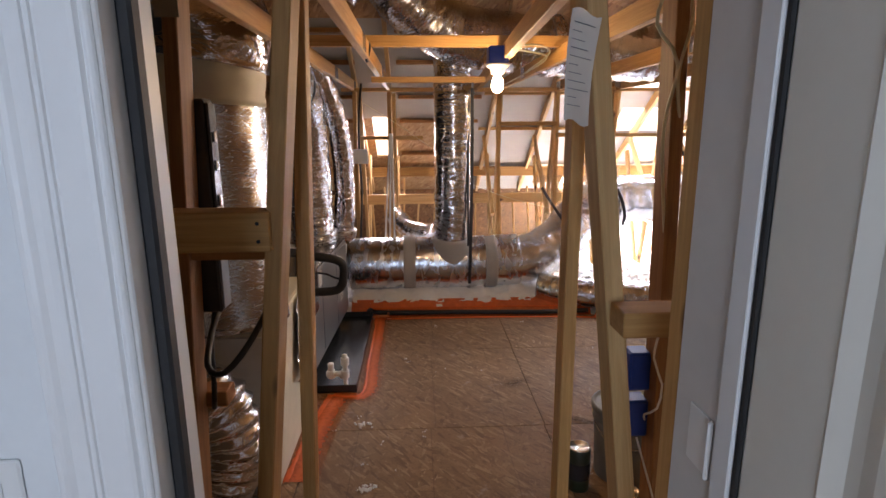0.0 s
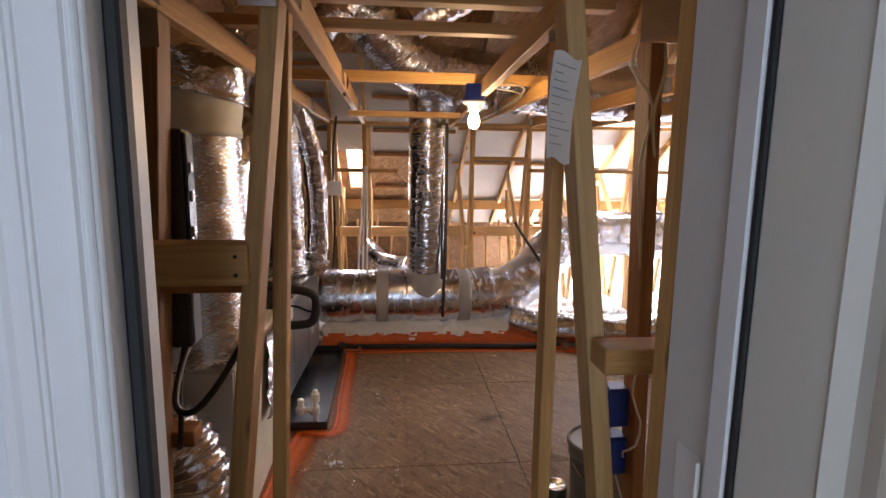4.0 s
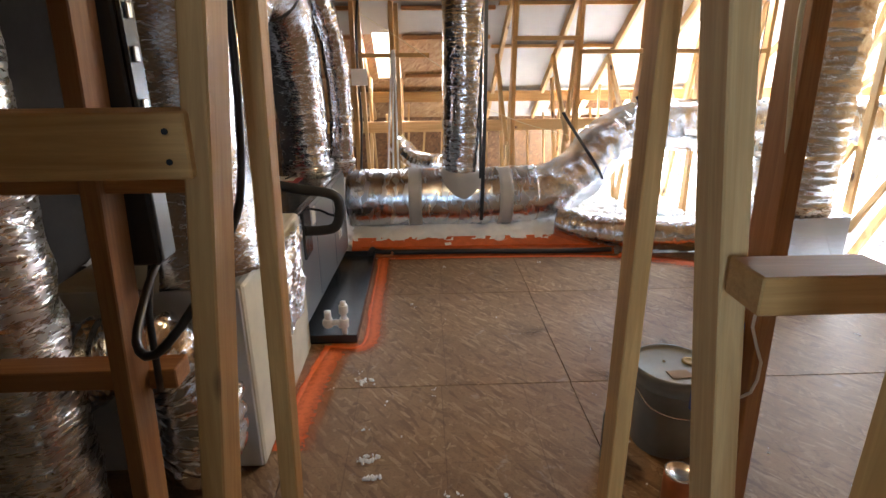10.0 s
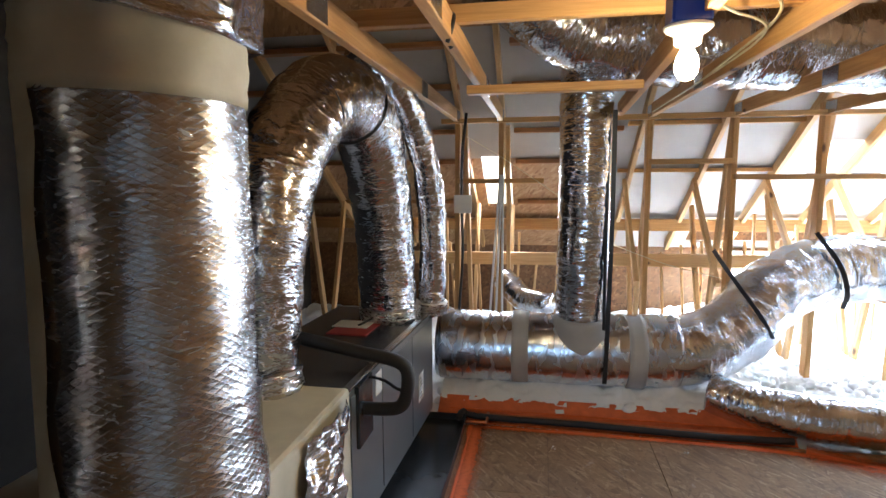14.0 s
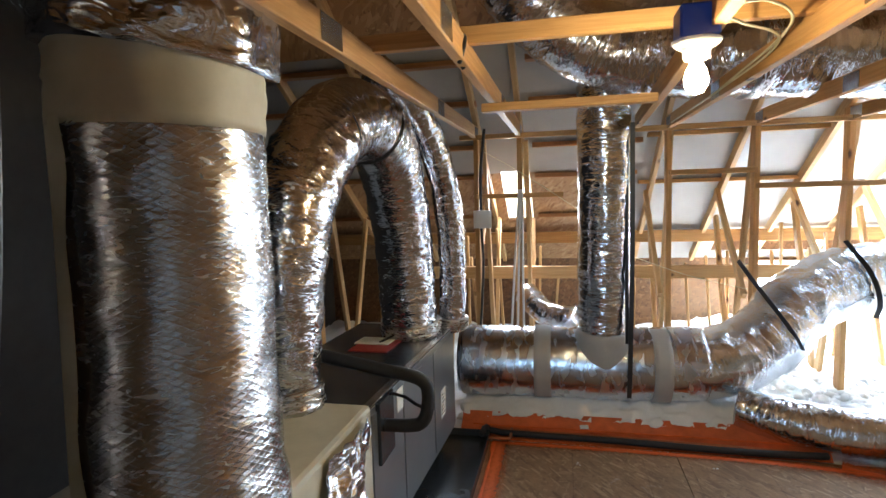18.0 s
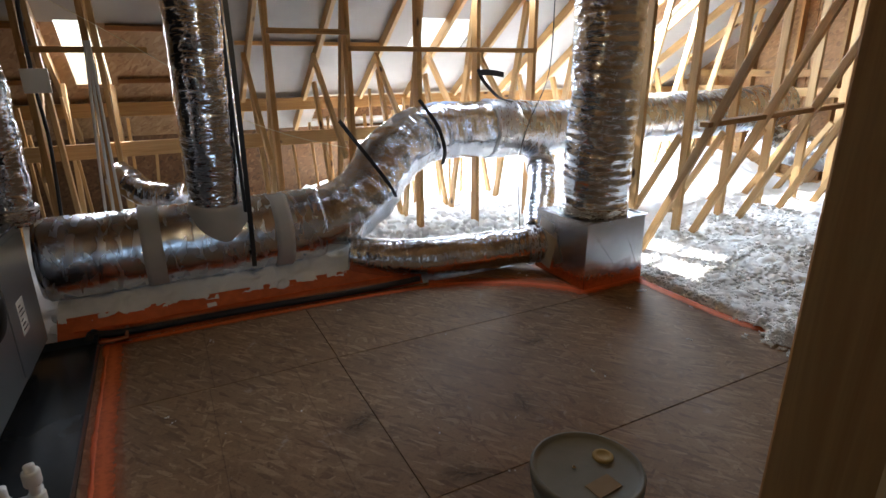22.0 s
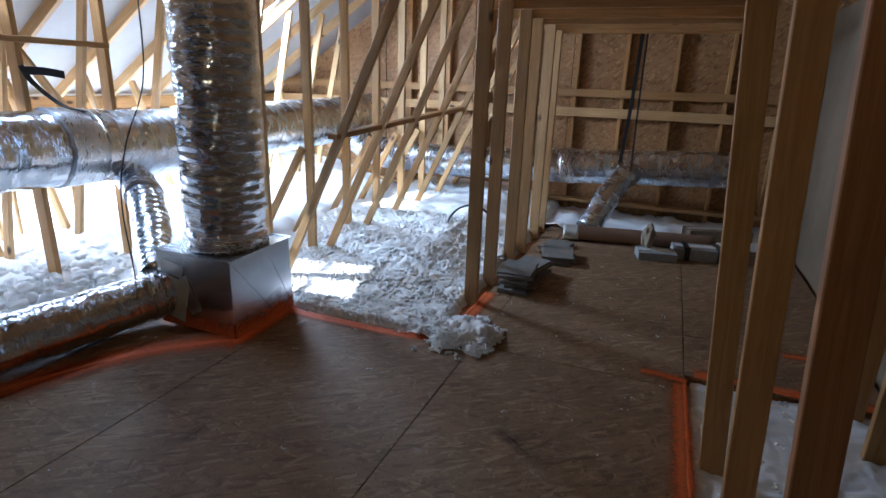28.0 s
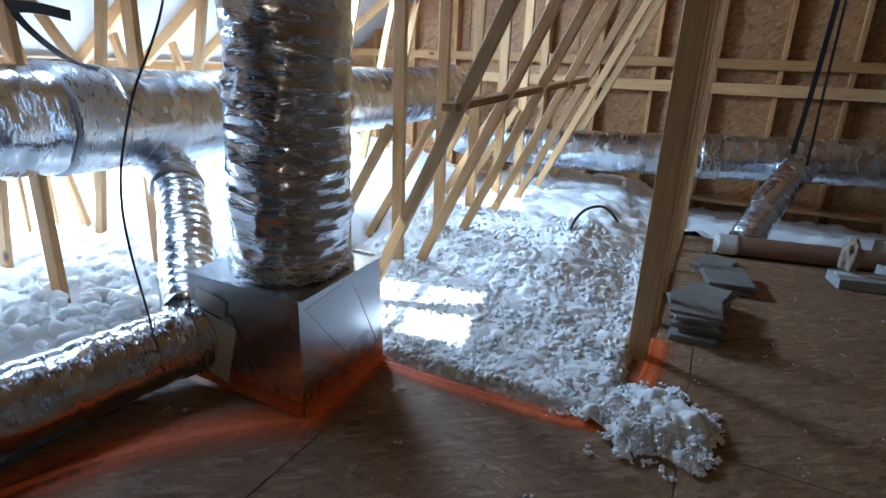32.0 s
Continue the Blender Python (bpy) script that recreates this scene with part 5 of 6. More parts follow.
bar_mesh("black_cable", [(-0.94, 5.4, 1.33), (-0.93, 5.4, 1.0), (-0.96, 5.4, 0.5)], 0.011, BLACK_SATIN, None, "black cable running down a post", "cable")
jbox = empty("junction_box", -0.93, 5.40, 1.37, "white plastic junction box on a post", "junction box")
block("box", (-0.99, 5.375, 1.31), (-0.86, 5.43, 1.44), PVC, 0.006, jbox)
block("cover", (-0.996, 5.369, 1.304), (-0.854, 5.375, 1.446), ENAMEL, 0.002, jbox, "white cover plate")
for k, (x, dx) in enumerate(((-0.72, 0.1), (-0.66, 0.05), (-0.6, 0.0))):
    bar_mesh("white_pipe", [(x, 5.2, 0.05), (x + dx * 0.5, 5.2, 0.9), (x + dx, 5.2, 1.6)], 0.0085, PVC, None, "thin white plastic pipe standing among the webs", "pipe", "white pipes", 10)
# drain line along the floor edge
bar_mesh("drain_line", [(-0.82, 4.40, 0.05), (-0.8, 4.5, 0.055), (-0.7, 4.49, 0.03), (0.0, 4.47, 0.03), (0.7, 4.43, 0.03), (1.15, 4.42, 0.04)], 0.02, BLACK, None, "black insulated drain line along the floor edge", "pipe", "", 12)
bar_mesh("copper_line", [(-0.7, 4.525, 0.03), (0.0, 4.51, 0.03), (0.8, 4.475, 0.03), (1.1, 4.45, 0.03)], 0.012, COPPER_FOAM, None, "copper pipe beside the drain line", "pipe", "", 10)
bar_mesh("copper_loop", [(-0.78, 4.40, 0.03), (-0.66, 4.40, 0.03), (-0.645, 4.41, 0.03), (-0.64, 4.47, 0.03), (-0.64, 4.53, 0.04)], 0.010, COPPER_FOAM, None, "bent copper pipe end at the pan corner", "pipe", "", 8)
tagged(part("sill_board", hull_box([(-0.98, 4.49, -0.02), (1.2, 4.47, -0.02), (1.2, 4.66, -0.02), (-0.98, 4.66, -0.02), (-0.98, 4.53, 0.012), (1.2, 4.50, 0.012), (1.2, 4.66, 0.10), (-0.98, 4.66, 0.10)]), FOAM_RUST), "low sloped board covered in rusty orange overspray", "board")
heap("insulation_trunk", -0.98, 4.63, 1.5, 4.98, lambda x, y: 0.07 + 0.16 * min(1, max(0, (y - 4.63) * 6)) * (1 if x < 1.0 else max(0, 1 - (x - 1.0) * 2)) * 0.6, 0.02, 7.0, None, FIBRE, "white fibre packed under the trunk duct")

# electrical boxes by the walkway
disc = empty("disconnect_box", -1.0, 1.42, 1.36, "grey electrical disconnect box with open cover", "switch box")
block("case", (-1.04, 1.378, 1.36), (-0.955, 1.45, 1.72), CASE_DARK, 0.005, disc)
block("cover", (-0.955, 1.385, 1.37), (-0.945, 1.445, 1.71), CASE_DARK, 0.004, disc, "dark steel cover")
for z in (1.42, 1.52, 1.6):
    block("latch", (-0.945, 1.40, z), (-0.938, 1.42, z + 0.03), GALV, 0.002, disc, "small steel latch")
cbox = empty("control_box", -1.0, 1.42, 1.1, "black control box below the disconnect", "switch box")
block("case", (-1.035, 1.378, 1.10), (-0.955, 1.45, 1.30), BLACK_SATIN, 0.006, cbox)
block("cover", (-0.955, 1.385, 1.11), (-0.948, 1.445, 1.29), CASE, 0.002, cbox, "grey cover")
bar_mesh("power_whip", [(-0.97, 1.39, 1.10), (-0.975, 1.34, 1.06), (-0.95, 1.22, 1.0), (-0.88, 1.15, 1.01), (-0.82, 1.2, 1.08), (-0.775, 1.32, 1.19), (-0.76, 1.38, 1.28), (-0.755, 1.42, 1.5), (-0.76, 1.45, 1.8)], 0.009, BLACK_SATIN, None, "black flexible power cable in a loop", "cable", "", 10)
bar_mesh("power_whip", [(-0.985, 1.40, 1.10), (-0.99, 1.36, 1.0), (-0.985, 1.34, 0.9), (-1.0, 1.36, 0.8)], 0.008, BLACK_SATIN, None, "black flexible power cable", "cable", "", 10)
bb_grp = dict(category="electrical box", group="blue boxes")
for z in (0.83, 0.67):
    e = empty("outlet_box", 0.35, 1.36, z, "blue plastic outlet box nailed to a stud", **bb_grp)
    block("shell", (0.283, 1.335, z), (0.355, 1.405, z + 0.125), BLUE, 0.006, e)
    block("inside", (0.290, 1.332, z + 0.008), (0.347, 1.336, z + 0.117), BLUE, 0.001, e, "open face")
bar_mesh("white_wire", [(0.345, 1.275, 1.08), (0.335, 1.29, 0.96), (0.360, 1.275, 0.88), (0.352, 1.278, 0.80), (0.325, 1.30, 0.77), (0.335, 1.32, 0.74)], 0.0035, PVC, None, "white cable looped between the outlet boxes", "cable")
bar_mesh("white_wire", [(0.32, 1.335, 0.67), (0.34, 1.30, 0.58), (0.372, 1.28, 0.45), (0.378, 1.28, 0.3), (0.38, 1.28, 0.1)], 0.0035, PVC, None, "white cable running down a stud", "cable")
NOTE_M = pose(-0.005, 1.0, 1.76, 0, 6, 32)
bm = bmesh.new()
cols = []
for side in (-0.0008, 0.0008):
    cols.append([[bm.verts.new((0.085 * (u / 6 - 0.5), side + 0.014 * math.sin(2.2 * v / 8 + 0.6 * u / 6), 0.23 * (v / 8 - 0.5) + 0.006 * math.sin(u))) for v in range(9)] for u in range(7)])
for g in cols:
    for u in range(6):
        for v in range(8):
            bm.faces.new((g[u][v], g[u + 1][v], g[u + 1][v + 1], g[u][v + 1]))
note = tagged(part("paper_note", bm, PAPER, None, "", NOTE_M, True), "curled printed white notice stapled to a stud", "paper")
for k in range(11):
    w = 0.066 - 0.013 * ((k * 7) % 4)
    part("text_line", box_bm(w, 0.0008, 0.0016), CASE, note, "", NOTE_M @ Matrix.Translation((-0.037 + w / 2, -0.004 + 0.014 * math.sin(2.2 * (0.9 - 0.075 * k) + 0.2), 0.09 - 0.017 * k)))

# house wiring clipped to the framing
for k, pts in enumerate(([(0.10, 2.70, 2.03), (0.22, 2.9, 2.05), (0.42, 3.2, 2.05), (0.43, 4.0, 2.03), (0.44, 5.2, 2.03)],
                         [(0.10, 2.66, 2.03), (0.25, 2.75, 2.06), (0.40, 3.05, 2.06), (0.43, 3.8, 2.04), (0.47, 4.6, 2.03)],
                         [(0.30, 1.31, 2.0), (0.27, 1.29, 1.9), (0.33, 1.28, 1.80), (0.31, 1.29, 1.6), (0.36, 1.30, 1.2), (0.40, 1.31, 1.0)],
                         [(0.34, 1.32, 2.05), (0.36, 1.28, 1.92), (0.33, 1.27, 1.78), (0.35, 1.29, 1.66)])):
    bar_mesh("house_wire", pts, 0.0048, WIRE, None, "pale yellow house wire stapled along the framing", "cable", "house wires", 8)
for pts in ([(0.11, 4.64, 1.16), (0.5, 4.9, 1.0), (0.95, 5.2, 0.86)], [(-0.9, 5.38, 1.9), (-0.6, 5.3, 1.72), (-0.2, 4.9, 1.45)]):
    bar_mesh("thin_wire", pts, 0.0022, WIRE, None, "thin pale wire strung between the posts", "cable", "thin wires", 6)
bar_mesh("black_tie", [(-0.63, 2.9, 2.0), (-0.61, 2.88, 2.05), (-0.62, 2.95, 2.1), (-0.645, 2.98, 2.04), (-0.63, 2.99, 2.0)], 0.008, BLACK_SATIN, None, "black tie knotted round a chord", "strap", "", 8)

# lamp
lamp = empty("ceiling_lamp", 0.05, 2.68, 1.99, "bare bulb in a white porcelain holder on a blue box", "lamp")
block("box", (0.0, 2.63, 1.955), (0.10, 2.73, 2.04), BLUE, 0.006, lamp, "blue plastic ceiling box")
part("holder", lathe_bm([(0.028, 1.905), (0.034, 1.91), (0.036, 1.93), (0.055, 1.942), (0.062, 1.95), (0.062, 1.955)], 28), ENAMEL, lamp, "white porcelain lampholder", Matrix.Translation((0.05, 2.68, 0)), True)
gl = part("bulb", lathe_bm([(0.004, 1.815), (0.018, 1.82), (0.028, 1.836), (0.031, 1.855), (0.026, 1.878), (0.016, 1.897), (0.014, 1.908)], 24), BULB_GLOW, lamp, "lit glass bulb", Matrix.Translation((0.05, 2.68, 0)), True)
gl.visible_shadow = False

# ---- cans and bucket ----
def bucket(x, y):
    e = empty("bucket", x, y, 0, "dusty grey five-gallon bucket with its lid on", "bucket")
    m = Matrix.Translation((x, y, 0))
    part("pail", lathe_bm([(0.125, 0.0), (0.13, 0.004), (0.138, 0.2), (0.143, 0.29), (0.15, 0.292), (0.15, 0.30), (0.144, 0.305), (0.145, 0.33), (0.152, 0.335), (0.152, 0.345)], 40), BUCKET_GREY, e, "", m, True)
    lid = part("lid", lathe_bm([(0.148, 0.335), (0.157, 0.337), (0.158, 0.362), (0.155, 0.368), (0.148, 0.368), (0.143, 0.360), (0.135, 0.357), (0.02, 0.358)], 44), BUCKET_GREY, e, "", m, True)
    part("spout_cap", lathe_bm([(0.03, 0.357), (0.03, 0.363), (0.027, 0.366), (0.018, 0.366), (0.017, 0.364)], 28), YELLOW, lid, "dull yellow spout cap", Matrix.Translation((x + 0.075, y + 0.018, 0.0)), True)
    part("paper_scrap", box_bm(0.085, 0.055, 0.003, 0.0005), CARD, lid, "torn paper label", pose(x - 0.006, y - 0.073, 0.360, 0, 0, 5))
    part("screw", lathe_bm([(0.006, 0.357), (0.006, 0.364), (0.003, 0.366)], 10), TIN, lid, "", Matrix.Translation((x - 0.03, y + 0.02, 0)))
    part("handle", tube_bm([(x - 0.15, y, 0.28), (x - 0.12, y - 0.12, 0.24), (x, y - 0.168, 0.22), (x + 0.12, y - 0.12, 0.24), (x + 0.15, y, 0.28)], 0.003, 6), TIN, e, "thin wire handle", None, True)


bucket(0.605, 2.12)
can1 = empty("spray_can", 0.36, 2.02, 0, "dark green tin with a dull lid", "can")
part("body", lathe_bm([(0.05, 0.0), (0.052, 0.004), (0.052, 0.20), (0.049, 0.205)], 32), GREEN_CAN, can1, "", Matrix.Translation((0.36, 2.02, 0)), True)
part("lid", lathe_bm([(0.049, 0.2), (0.049, 0.212), (0.044, 0.212), (0.042, 0.206)], 32), TIN, can1, "dull tin lid", Matrix.Translation((0.36, 2.02, 0)), True)
part("label_patch", tube_bm([(0.36, 2.02, 0.06), (0.36, 2.02, 0.1), (0.36, 2.02, 0.14)], 0.0526, 32, 0.04, caps=False), CASE_DARK, can1, "worn dark label", None, True)
can2 = empty("paint_tin", 0.50, 1.76, 0, "small tin with a shiny foil-bright lid", "can")
part("body", lathe_bm([(0.052, 0.0), (0.055, 0.004), (0.055, 0.14), (0.052, 0.145)], 32), COPPER_FOAM, can2, "", Matrix.Translation((0.50, 1.76, 0)), True)
part("lid", lathe_bm([(0.052, 0.14), (0.054, 0.153), (0.047, 0.153), (0.045, 0.148), (0.01, 0.149)], 32), TIN, can2, "shiny lid", Matrix.Translation((0.50, 1.76, 0)), True)

BOARD_DARK = plain("weathered_board", (0.17, 0.155, 0.135), 0.8, 0.0, 0.3, 18.0, 0.25)

# ---- stacks by the posts and boxes at the floor's far end ----
def slate_stack(x, y, n, sx, sy, turn, seed):
    r = random.Random(seed)
    e = empty("slate_stack", x, y, 0, "stack of grey boards beside the posts", "stack", "board stacks")
    z = 0.0
    for _ in range(n):
        h = r.uniform(0.014, 0.022)
        part("board", box_bm(sx * r.uniform(0.84, 1.05), sy * r.uniform(0.84, 1.05), h, 0.002), BOARD_DARK, e, "", pose(x + r.uniform(-0.015, 0.015), y + r.uniform(-0.015, 0.015), z + h / 2, 0, 0, turn + r.uniform(-11, 11)))
        z += h + 0.0005


slate_stack(3.62, 2.58, 8, 0.34, 0.24, 4, 1)
slate_stack(3.88, 2.55, 6, 0.30, 0.22, -6, 2)
slate_stack(4.42, 2.44, 4, 0.36, 0.26, 8, 3)
slate_stack(4.75, 2.52, 2, 0.30, 0.22, -10, 4)
tube = empty("paper_tube", 5.3, 2.2, 0, "long brown rolled tube lying on the floor", "tube")
part("roll", tube_bm([(5.10, 2.46, 0.075), (5.2, 1.9, 0.075), (5.32, 1.2, 0.075)], 0.07, 24, 0.05, 0.003), BROWN_PIPE, tube, "", None, True)
part("end_wrap", tube_bm([(5.088, 2.53, 0.075), (5.10, 2.46, 0.075), (5.112, 2.39, 0.075)], 0.074, 24, 0.02, 0.004), PAPER, tube, "pale taped end", None, True)
for x, y, w, d, h, turn, lab in ((4.86, 1.68, 0.32, 0.2, 0.07, -78, "low grey carton"), (5.05, 1.30, 0.50, 0.22, 0.10, -80, "flat grey carton"), (5.75, 1.15, 0.6, 0.2, 0.12, -70, "dark carton")):
    e = empty("carton", x, y, 0, lab + " on the floor's far end", "box", "cartons")
    part("body", box_bm(w, d, h, 0.004), CARD if "dark" in lab else TILE_GREY, e, "", pose(x, y, h / 2, 0, 0, turn))
    part("flap", box_bm(w * 0.96, d * 0.3, 0.006, 0.001), PAPER, e, "pale flap", pose(x, y, h + 0.004, 3, 0, turn))
    if "flat" in lab:
        for u in (-0.15, 0.12):
            part("strap", box_bm(0.045, d + 0.006, h + 0.012, 0.001), BLACK_SATIN, e, "dark tape strap", pose(x + u * math.cos(radians(turn)), y + u * math.sin(radians(turn)), (h + 0.012) / 2, 0, 0, turn))
bm = bmesh.new()
bmesh.ops.create_icosphere(bm, subdivisions=4, radius=1.0)
for v in bm.verts:
    k = 1 + 0.30 * noise.noise(v.co * 1.7) - 0.22 * abs(noise.noise(v.co * 3.6)) - 0.08 * abs(noise.noise(v.co * 8.0))
    v.co = Vector((v.co.x * 0.065 * k, v.co.y * 0.055 * k, max(-0.1, v.co.z * 0.115 * k)))
bag = part("crumpled_bag", bm, CARD, None, "", pose(4.90, 1.76, 0.175, 4, 10, 20), True)
tagged(bag, "crumpled brown paper bag on a carton", "bag")

# ---- orange foam sealant along the edges ----
def foam(name, pts, width, height=0.014, seed=0, lean=(0, 0), spray=2.5):
    height *= 0.4
    r = random.Random(seed)
    bm = bmesh.new()
    line = spline(pts, 0.03)
    rows = []
    for i, c in enumerate(line):
        d = (line[min(i + 1, len(line) - 1)] - line[max(i - 1, 0)]).normalized()
        n = Vector((-d.y, d.x, 0))
        w = width * (0.3 + 0.4 * noise.noise(c * 4 + Vector((seed, 0, 0))) + r.uniform(-0.08, 0.08))
        rows.append([bm.verts.new(c + n * (w * u) + Vector((0, 0, height * h * r.uniform(0.7, 1.3)))) for u, h in ((-0.55, 0.0), (-0.35, 0.45), (0.0, 1.0), (0.35, 0.5), (0.55, 0.0))])
    for a, b in zip(rows, rows[1:]):
        for k in range(4):
            bm.faces.new((a[k], b[k], b[k + 1], a[k + 1]))
    bmesh.ops.recalc_face_normals(bm, faces=bm.faces)
    bead = part(name, bm, FOAM_ORANGE, None, "", None, True)
    if spray:
        bm = bmesh.new()
        uv = bm.loops.layers.uv.new("UVMap")
        rows = []
        for i, c in enumerate(line):
            d = (line[min(i + 1, len(line) - 1)] - line[max(i - 1, 0)]).normalized()
            n = Vector((-d.y, d.x, 0)) * width * spray * 0.5
            mid = c + Vector((lean[0], lean[1], 0)) * width * 0.5 + Vector((0, 0, 0.0015))
            rows.append((bm.verts.new(mid - n), bm.verts.new(mid + n)))
        for a, b in zip(rows, rows[1:]):
            f = bm.faces.new((a[0], b[0], b[1], a[1]))
            for lp, u in zip(f.loops, (0, 0, 1, 1)):
                lp[uv].uv = (u, 0)
        part("overspray", bm, FOAM_SPRAY, bead, "thin orange overspray")
    return tagged(bead, "orange sealant sprayed along the floor edge", "sealant", "sealant lines", "stuff")


Z = 0.002
foam("sealant", [(-1.01, 2.12, Z), (-0.985, 2.6, Z), (-0.93, 2.98, Z)], 0.10, 0.012, 1, (1, 0))
foam("sealant", [(-0.95, 2.99, Z), (-0.74, 3.0, Z), (-0.735, 3.5, Z), (-0.735, 4.1, Z), (-0.74, 4.42, Z)], 0.07, 0.010, 2, (1, 0))
foam("sealant", [(-0.9, 4.56, 0.045), (-0.2, 4.56, 0.045), (0.6, 4.55, 0.045), (1.2, 4.53, 0.045)], 0.07, 0.02, 3, (0, 0), 0)
foam("sealant", [(-0.7, 4.40, Z), (0.2, 4.40, Z), (1.0, 4.36, Z), (1.6, 4.24, Z)], 0.05, 0.008, 4)
foam("sealant", [(1.2, 4.38, Z), (1.7, 4.15, Z), (1.98, 3.90, Z), (2.07, 3.765, Z)], 0.13, 0.012, 5)
foam("sealant", [(2.03, 3.765, Z), (2.30, 3.775, Z), (2.60, 3.79, Z)], 0.09, 0.012, 16)
foam("sealant", [(2.56, 3.8, Z), (2.55, 3.4, Z), (2.56, 3.0, Z), (2.6, 2.8, Z)], 0.06, 0.010, 6, (-1, 0))
foam("sealant", [(2.9, 2.76, Z), (3.1, 2.75, Z), (3.4, 2.75, Z)], 0.06, 0.010, 7, (0, -1))
foam("sealant", [(0.5, 1.5, Z), (1.3, 1.46, Z), (2.0, 1.46, Z), (2.66, 1.47, Z)], 0.055, 0.010, 8, (0, 1))
foam("sealant", [(2.68, 1.46, Z), (2.70, 1.56, Z), (2.71, 1.68, Z)], 0.05, 0.010, 9)
foam("sealant", [(2.77, 0.6, Z), (2.765, 1.0, Z), (2.765, 1.42, Z)], 0.06, 0.010, 14, (1, 0))
foam("sealant", [(3.28, 0.6, Z), (3.26, 0.78, Z), (3.24, 0.95, Z)], 0.05, 0.010, 15)
foam("sealant", [(-0.69, 0.9, Z), (-0.69, 1.2, Z), (-0.68, 1.46, Z)], 0.05, 0.012, 10, (1, 0))
foam("sealant", [(0.07, 0.9, Z), (0.07, 1.2, Z), (0.06, 1.47, Z)], 0.05, 0.012, 11, (-1, 0))
foam("sealant", [(0.02, 1.48, Z), (0.3, 1.5, Z), (0.6, 1.5, Z)], 0.06, 0.012, 12, (0, 1))
foam("sealant", [(-0.62, 1.49, Z), (-0.9, 1.5, Z), (-1.2, 1.5, Z)], 0.05, 0.012, 13, (0, 1))

# ---- crumbs of fibre ----
rc = random.Random(11)
def clumps(name, seed, count, spot, size, mat, label):
    return tagged(part(name, clump_bm(seed, count, spot, size), mat, None, "", None, True), label, "insulation", "", "stuff")


def spill_edge(x, y):
    """1 in the middle of the spilled heap, 0 at its uneven rim."""
    dx, dy = x - SPILL[0], y - SPILL[1]
    u, v = dx * 0.80 - dy * 0.60, dx * 0.60 + dy * 0.80
    return 1 - math.hypot(u / 0.25, v / 0.25) + 0.35 * noise.noise(Vector((x * 9, y * 9, 3.0))) + 0.2 * noise.noise(Vector((x * 24, y * 24, 5.0)))


def spill_spot(r):
    while True:
        x, y = r.uniform(SPILL[0] - 0.42, SPILL[0] + 0.42), r.uniform(SPILL[1] - 0.36, SPILL[1] + 0.36)
        e = spill_edge(x, y)
        if e > 0.0 or r.random() < 0.05 * math.exp(e * 4):
            return x, y, 0.05 * min(1, max(0, e * 2))


def bay_spot(r):
    x, y = 2.6 + 2.0 * r.random() ** 1.3, r.uniform(2.84, 4.45)
    return x, y, bay_height(x, y) + 0.002 + 0.02 * noise.noise(Vector((x * 6, y * 6, 2.0)))


heap("spill_heap", SPILL[0] - 0.4, SPILL[1] - 0.35, SPILL[0] + 0.4, SPILL[1] + 0.35, lambda x, y: -0.03 + 0.075 * min(1, max(0, spill_edge(x, y) * 2.0)), 0.009, 8.0, lambda x, y: spill_edge(x, y) > 0.03, FIBRE, "white fibre spilled over the floor corner")
clumps("fibre_spill", 21, 2200, shreds_spot(spill_spot, 0.010, (4, 9)), (0.003, 0.008), FIBRE, "torn white fibre on the spilled heap")
clumps("bay_clumps", 22, 4600, bay_spot, (0.009, 0.019), FIBRE, "coarse white clumps of blown-in fibre")
clumps("far_clumps", 23, 1800, lambda r: (r.uniform(-1.0, 3.3), r.uniform(4.66, 6.4), 0.03 + 0.03 * r.random()), (0.014, 0.045), FIBRE, "white clumps of blown-in fibre by the eave")
clumps("walk_clumps", 24, 200, shreds_spot(lambda r: (r.uniform(0.10, 0.42), r.uniform(0.75, 1.44), -0.02), 0.012, (3, 7)), (0.003, 0.008), FIBRE_TAN, "tan clumps of fibre beside the walkway")
clumps("walk_clumps", 25, 500, shreds_spot(lambda r: (r.uniform(-1.3, -0.73), r.uniform(0.75, 1.44), -0.02), 0.014, (5, 10)), (0.005, 0.011), FIBRE, "white clumps of fibre beside the walkway")
clumps("near_clumps", 29, 260, shreds_spot(lambda r: (r.uniform(0.9, 2.68), r.uniform(0.7, 1.43), -0.02 + 0.02 * r.random()), 0.013, (5, 11)), (0.004, 0.009), FIBRE, "white clumps of blown-in fibre beside the floor")
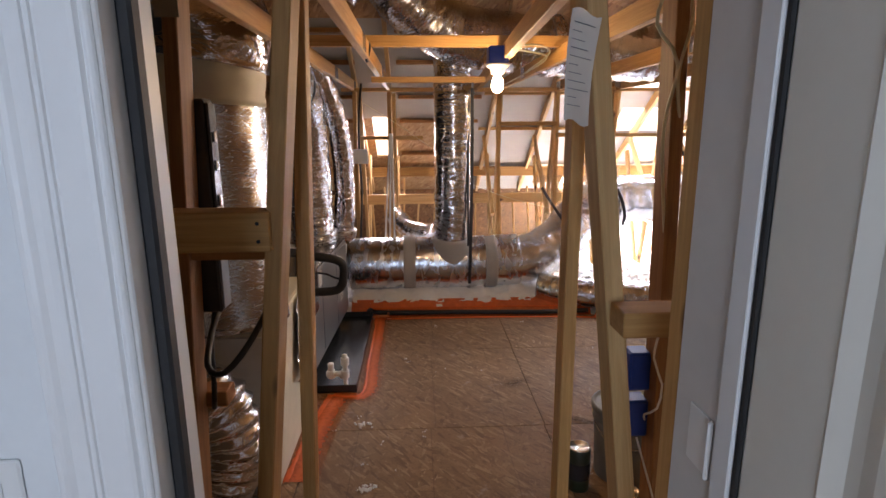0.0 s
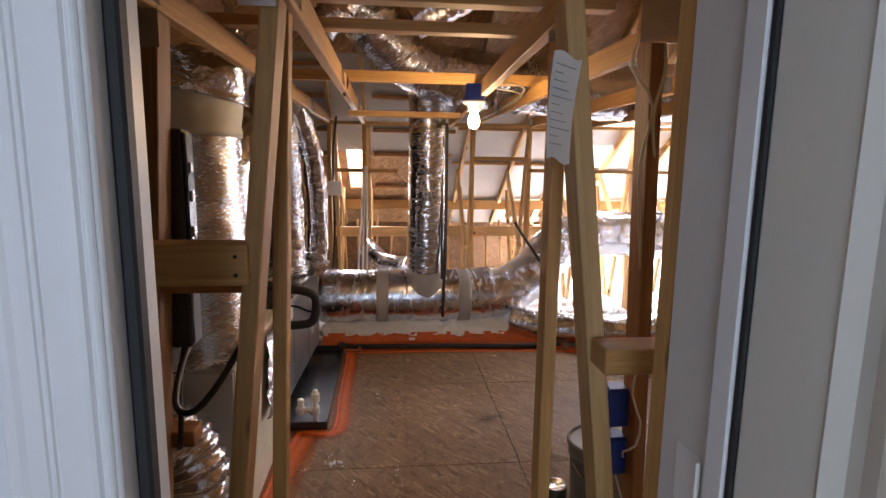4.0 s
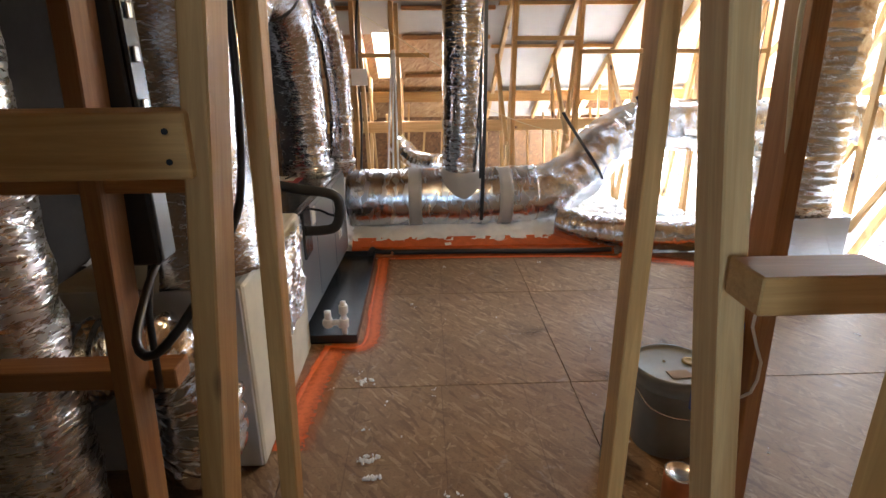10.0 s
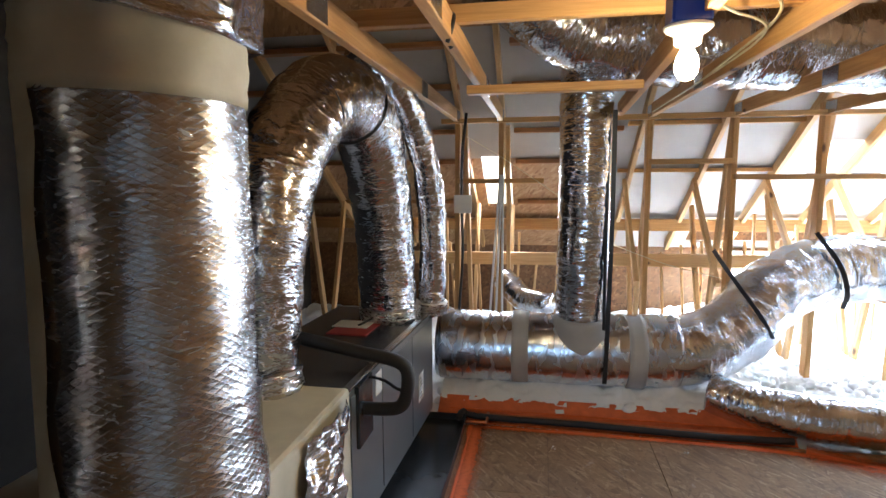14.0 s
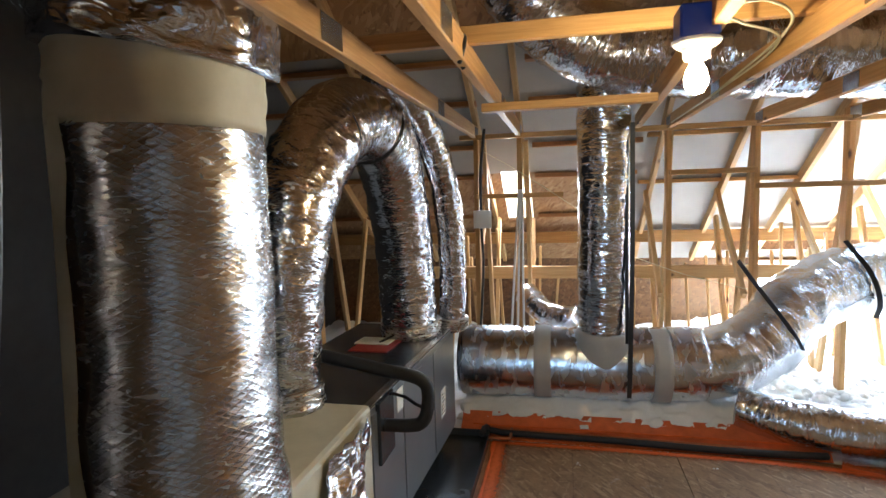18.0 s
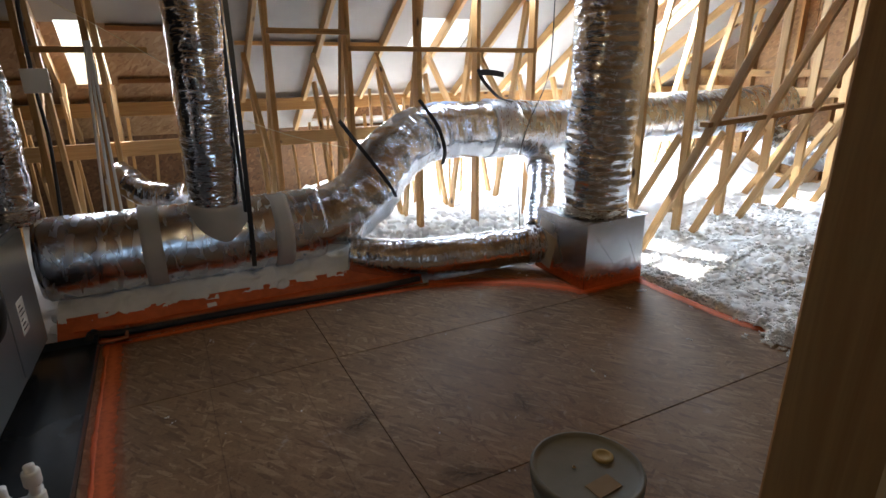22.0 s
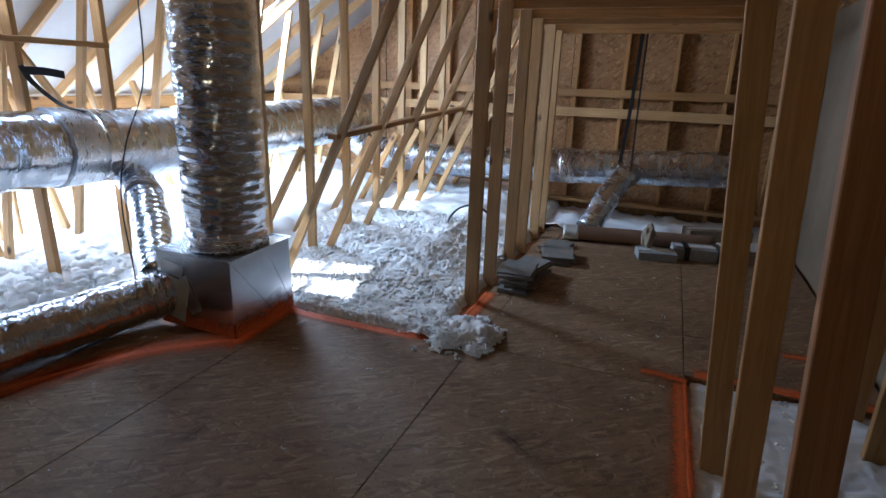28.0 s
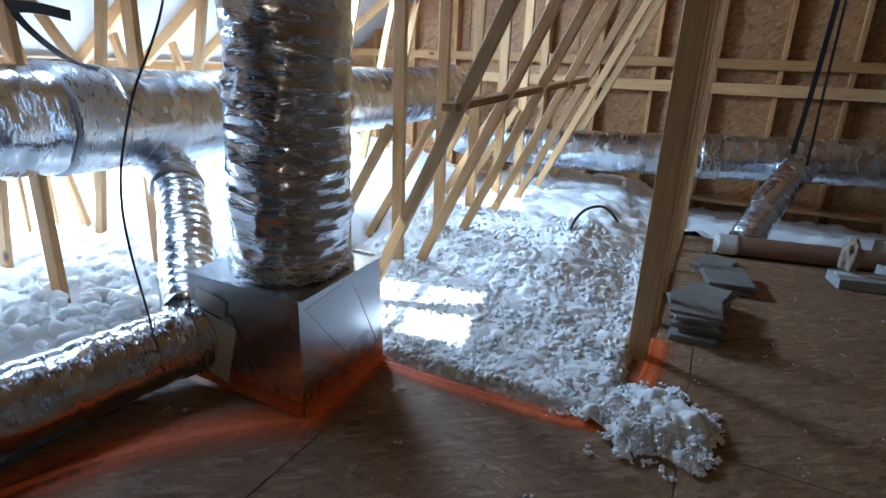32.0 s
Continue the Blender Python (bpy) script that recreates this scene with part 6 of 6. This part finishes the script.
clumps("foot_clumps", 26, 90, shreds_spot(lambda r: (r.gauss(-0.73, 0.045), r.gauss(1.42, 0.05), 0.005), 0.012, (4, 8)), (0.005, 0.011), FIBRE, "white clumps of fibre at a stud's foot")
clumps("fibre_crumbs", 27, 130, shreds_spot(lambda r: (r.uniform(-0.66, 0.05), r.choice((r.gauss(1.5, 0.04), r.gauss(1.75, 0.12), r.uniform(1.0, 1.5))), 0.0), 0.009, (2, 8)), (0.002, 0.006), FIBRE, "torn white crumbs of fibre on the walkway")
clumps("floor_crumbs", 28, 260, shreds_spot(lambda r: (r.uniform(-0.9, 5.2), r.uniform(1.55, 4.35) if r.random() < 0.5 else r.uniform(1.5, 2.6), 0.0), 0.009, (1, 4)), (0.0015, 0.0045), FIBRE, "tiny white crumbs scattered on the floor")
for x, y, s, k in ((-0.70, 2.62, 0.06, 1), (-0.63, 2.05, 0.05, 2), (-0.60, 1.95, 0.035, 3), (2.41, 3.6, 0.05, 4), (-0.45, 1.75, 0.04, 5)):
    bm = clump_bm(40 + k, 22, lambda r: (x + r.gauss(0, s * 0.42), y + r.gauss(0, s * 0.25), 0.0), (0.004, 0.010))
    tagged(part("fibre_tuft", bm, FIBRE, None, "", None, True), "torn tuft of white fibre on the floor", "insulation", "fibre tufts", "stuff")
# small sun spot on the sprayed board, made as a white chip
scrap = part("paper_scrap", box_bm(0.055, 0.03, 0.002), PVC, None, "", pose(-0.18, 4.575, 0.062, 30, 0, 10))
tagged(scrap, "white chip standing in for a small sun spot on the orange-sprayed board", "scrap")
# scuffs
def scuff(x, y, sx, sy, turn):
    bm = bmesh.new()
    bm.faces.new([bm.verts.new((math.cos(a), math.sin(a), 0)) for a in (2 * math.pi * k / 24 for k in range(24))])
    return tagged(part("scuff_mark", bm, SOOT, None, "", pose(x, y, 0.0012, 0, 0, turn) @ Matrix.Diagonal((sx, sy, 1, 1))), "soft black scuff mark on the floor board", "stain", "scuffs", "stuff")


scuff(1.84, 2.13, 0.17, 0.05, 60)
scuff(0.52, 2.62, 0.16, 0.06, -20)
scuff(0.25, 3.1, 0.12, 0.07, 30)
scuff(0.95, 2.9, 0.14, 0.05, 80)
scuff(1.35, 3.35, 0.10, 0.05, 10)
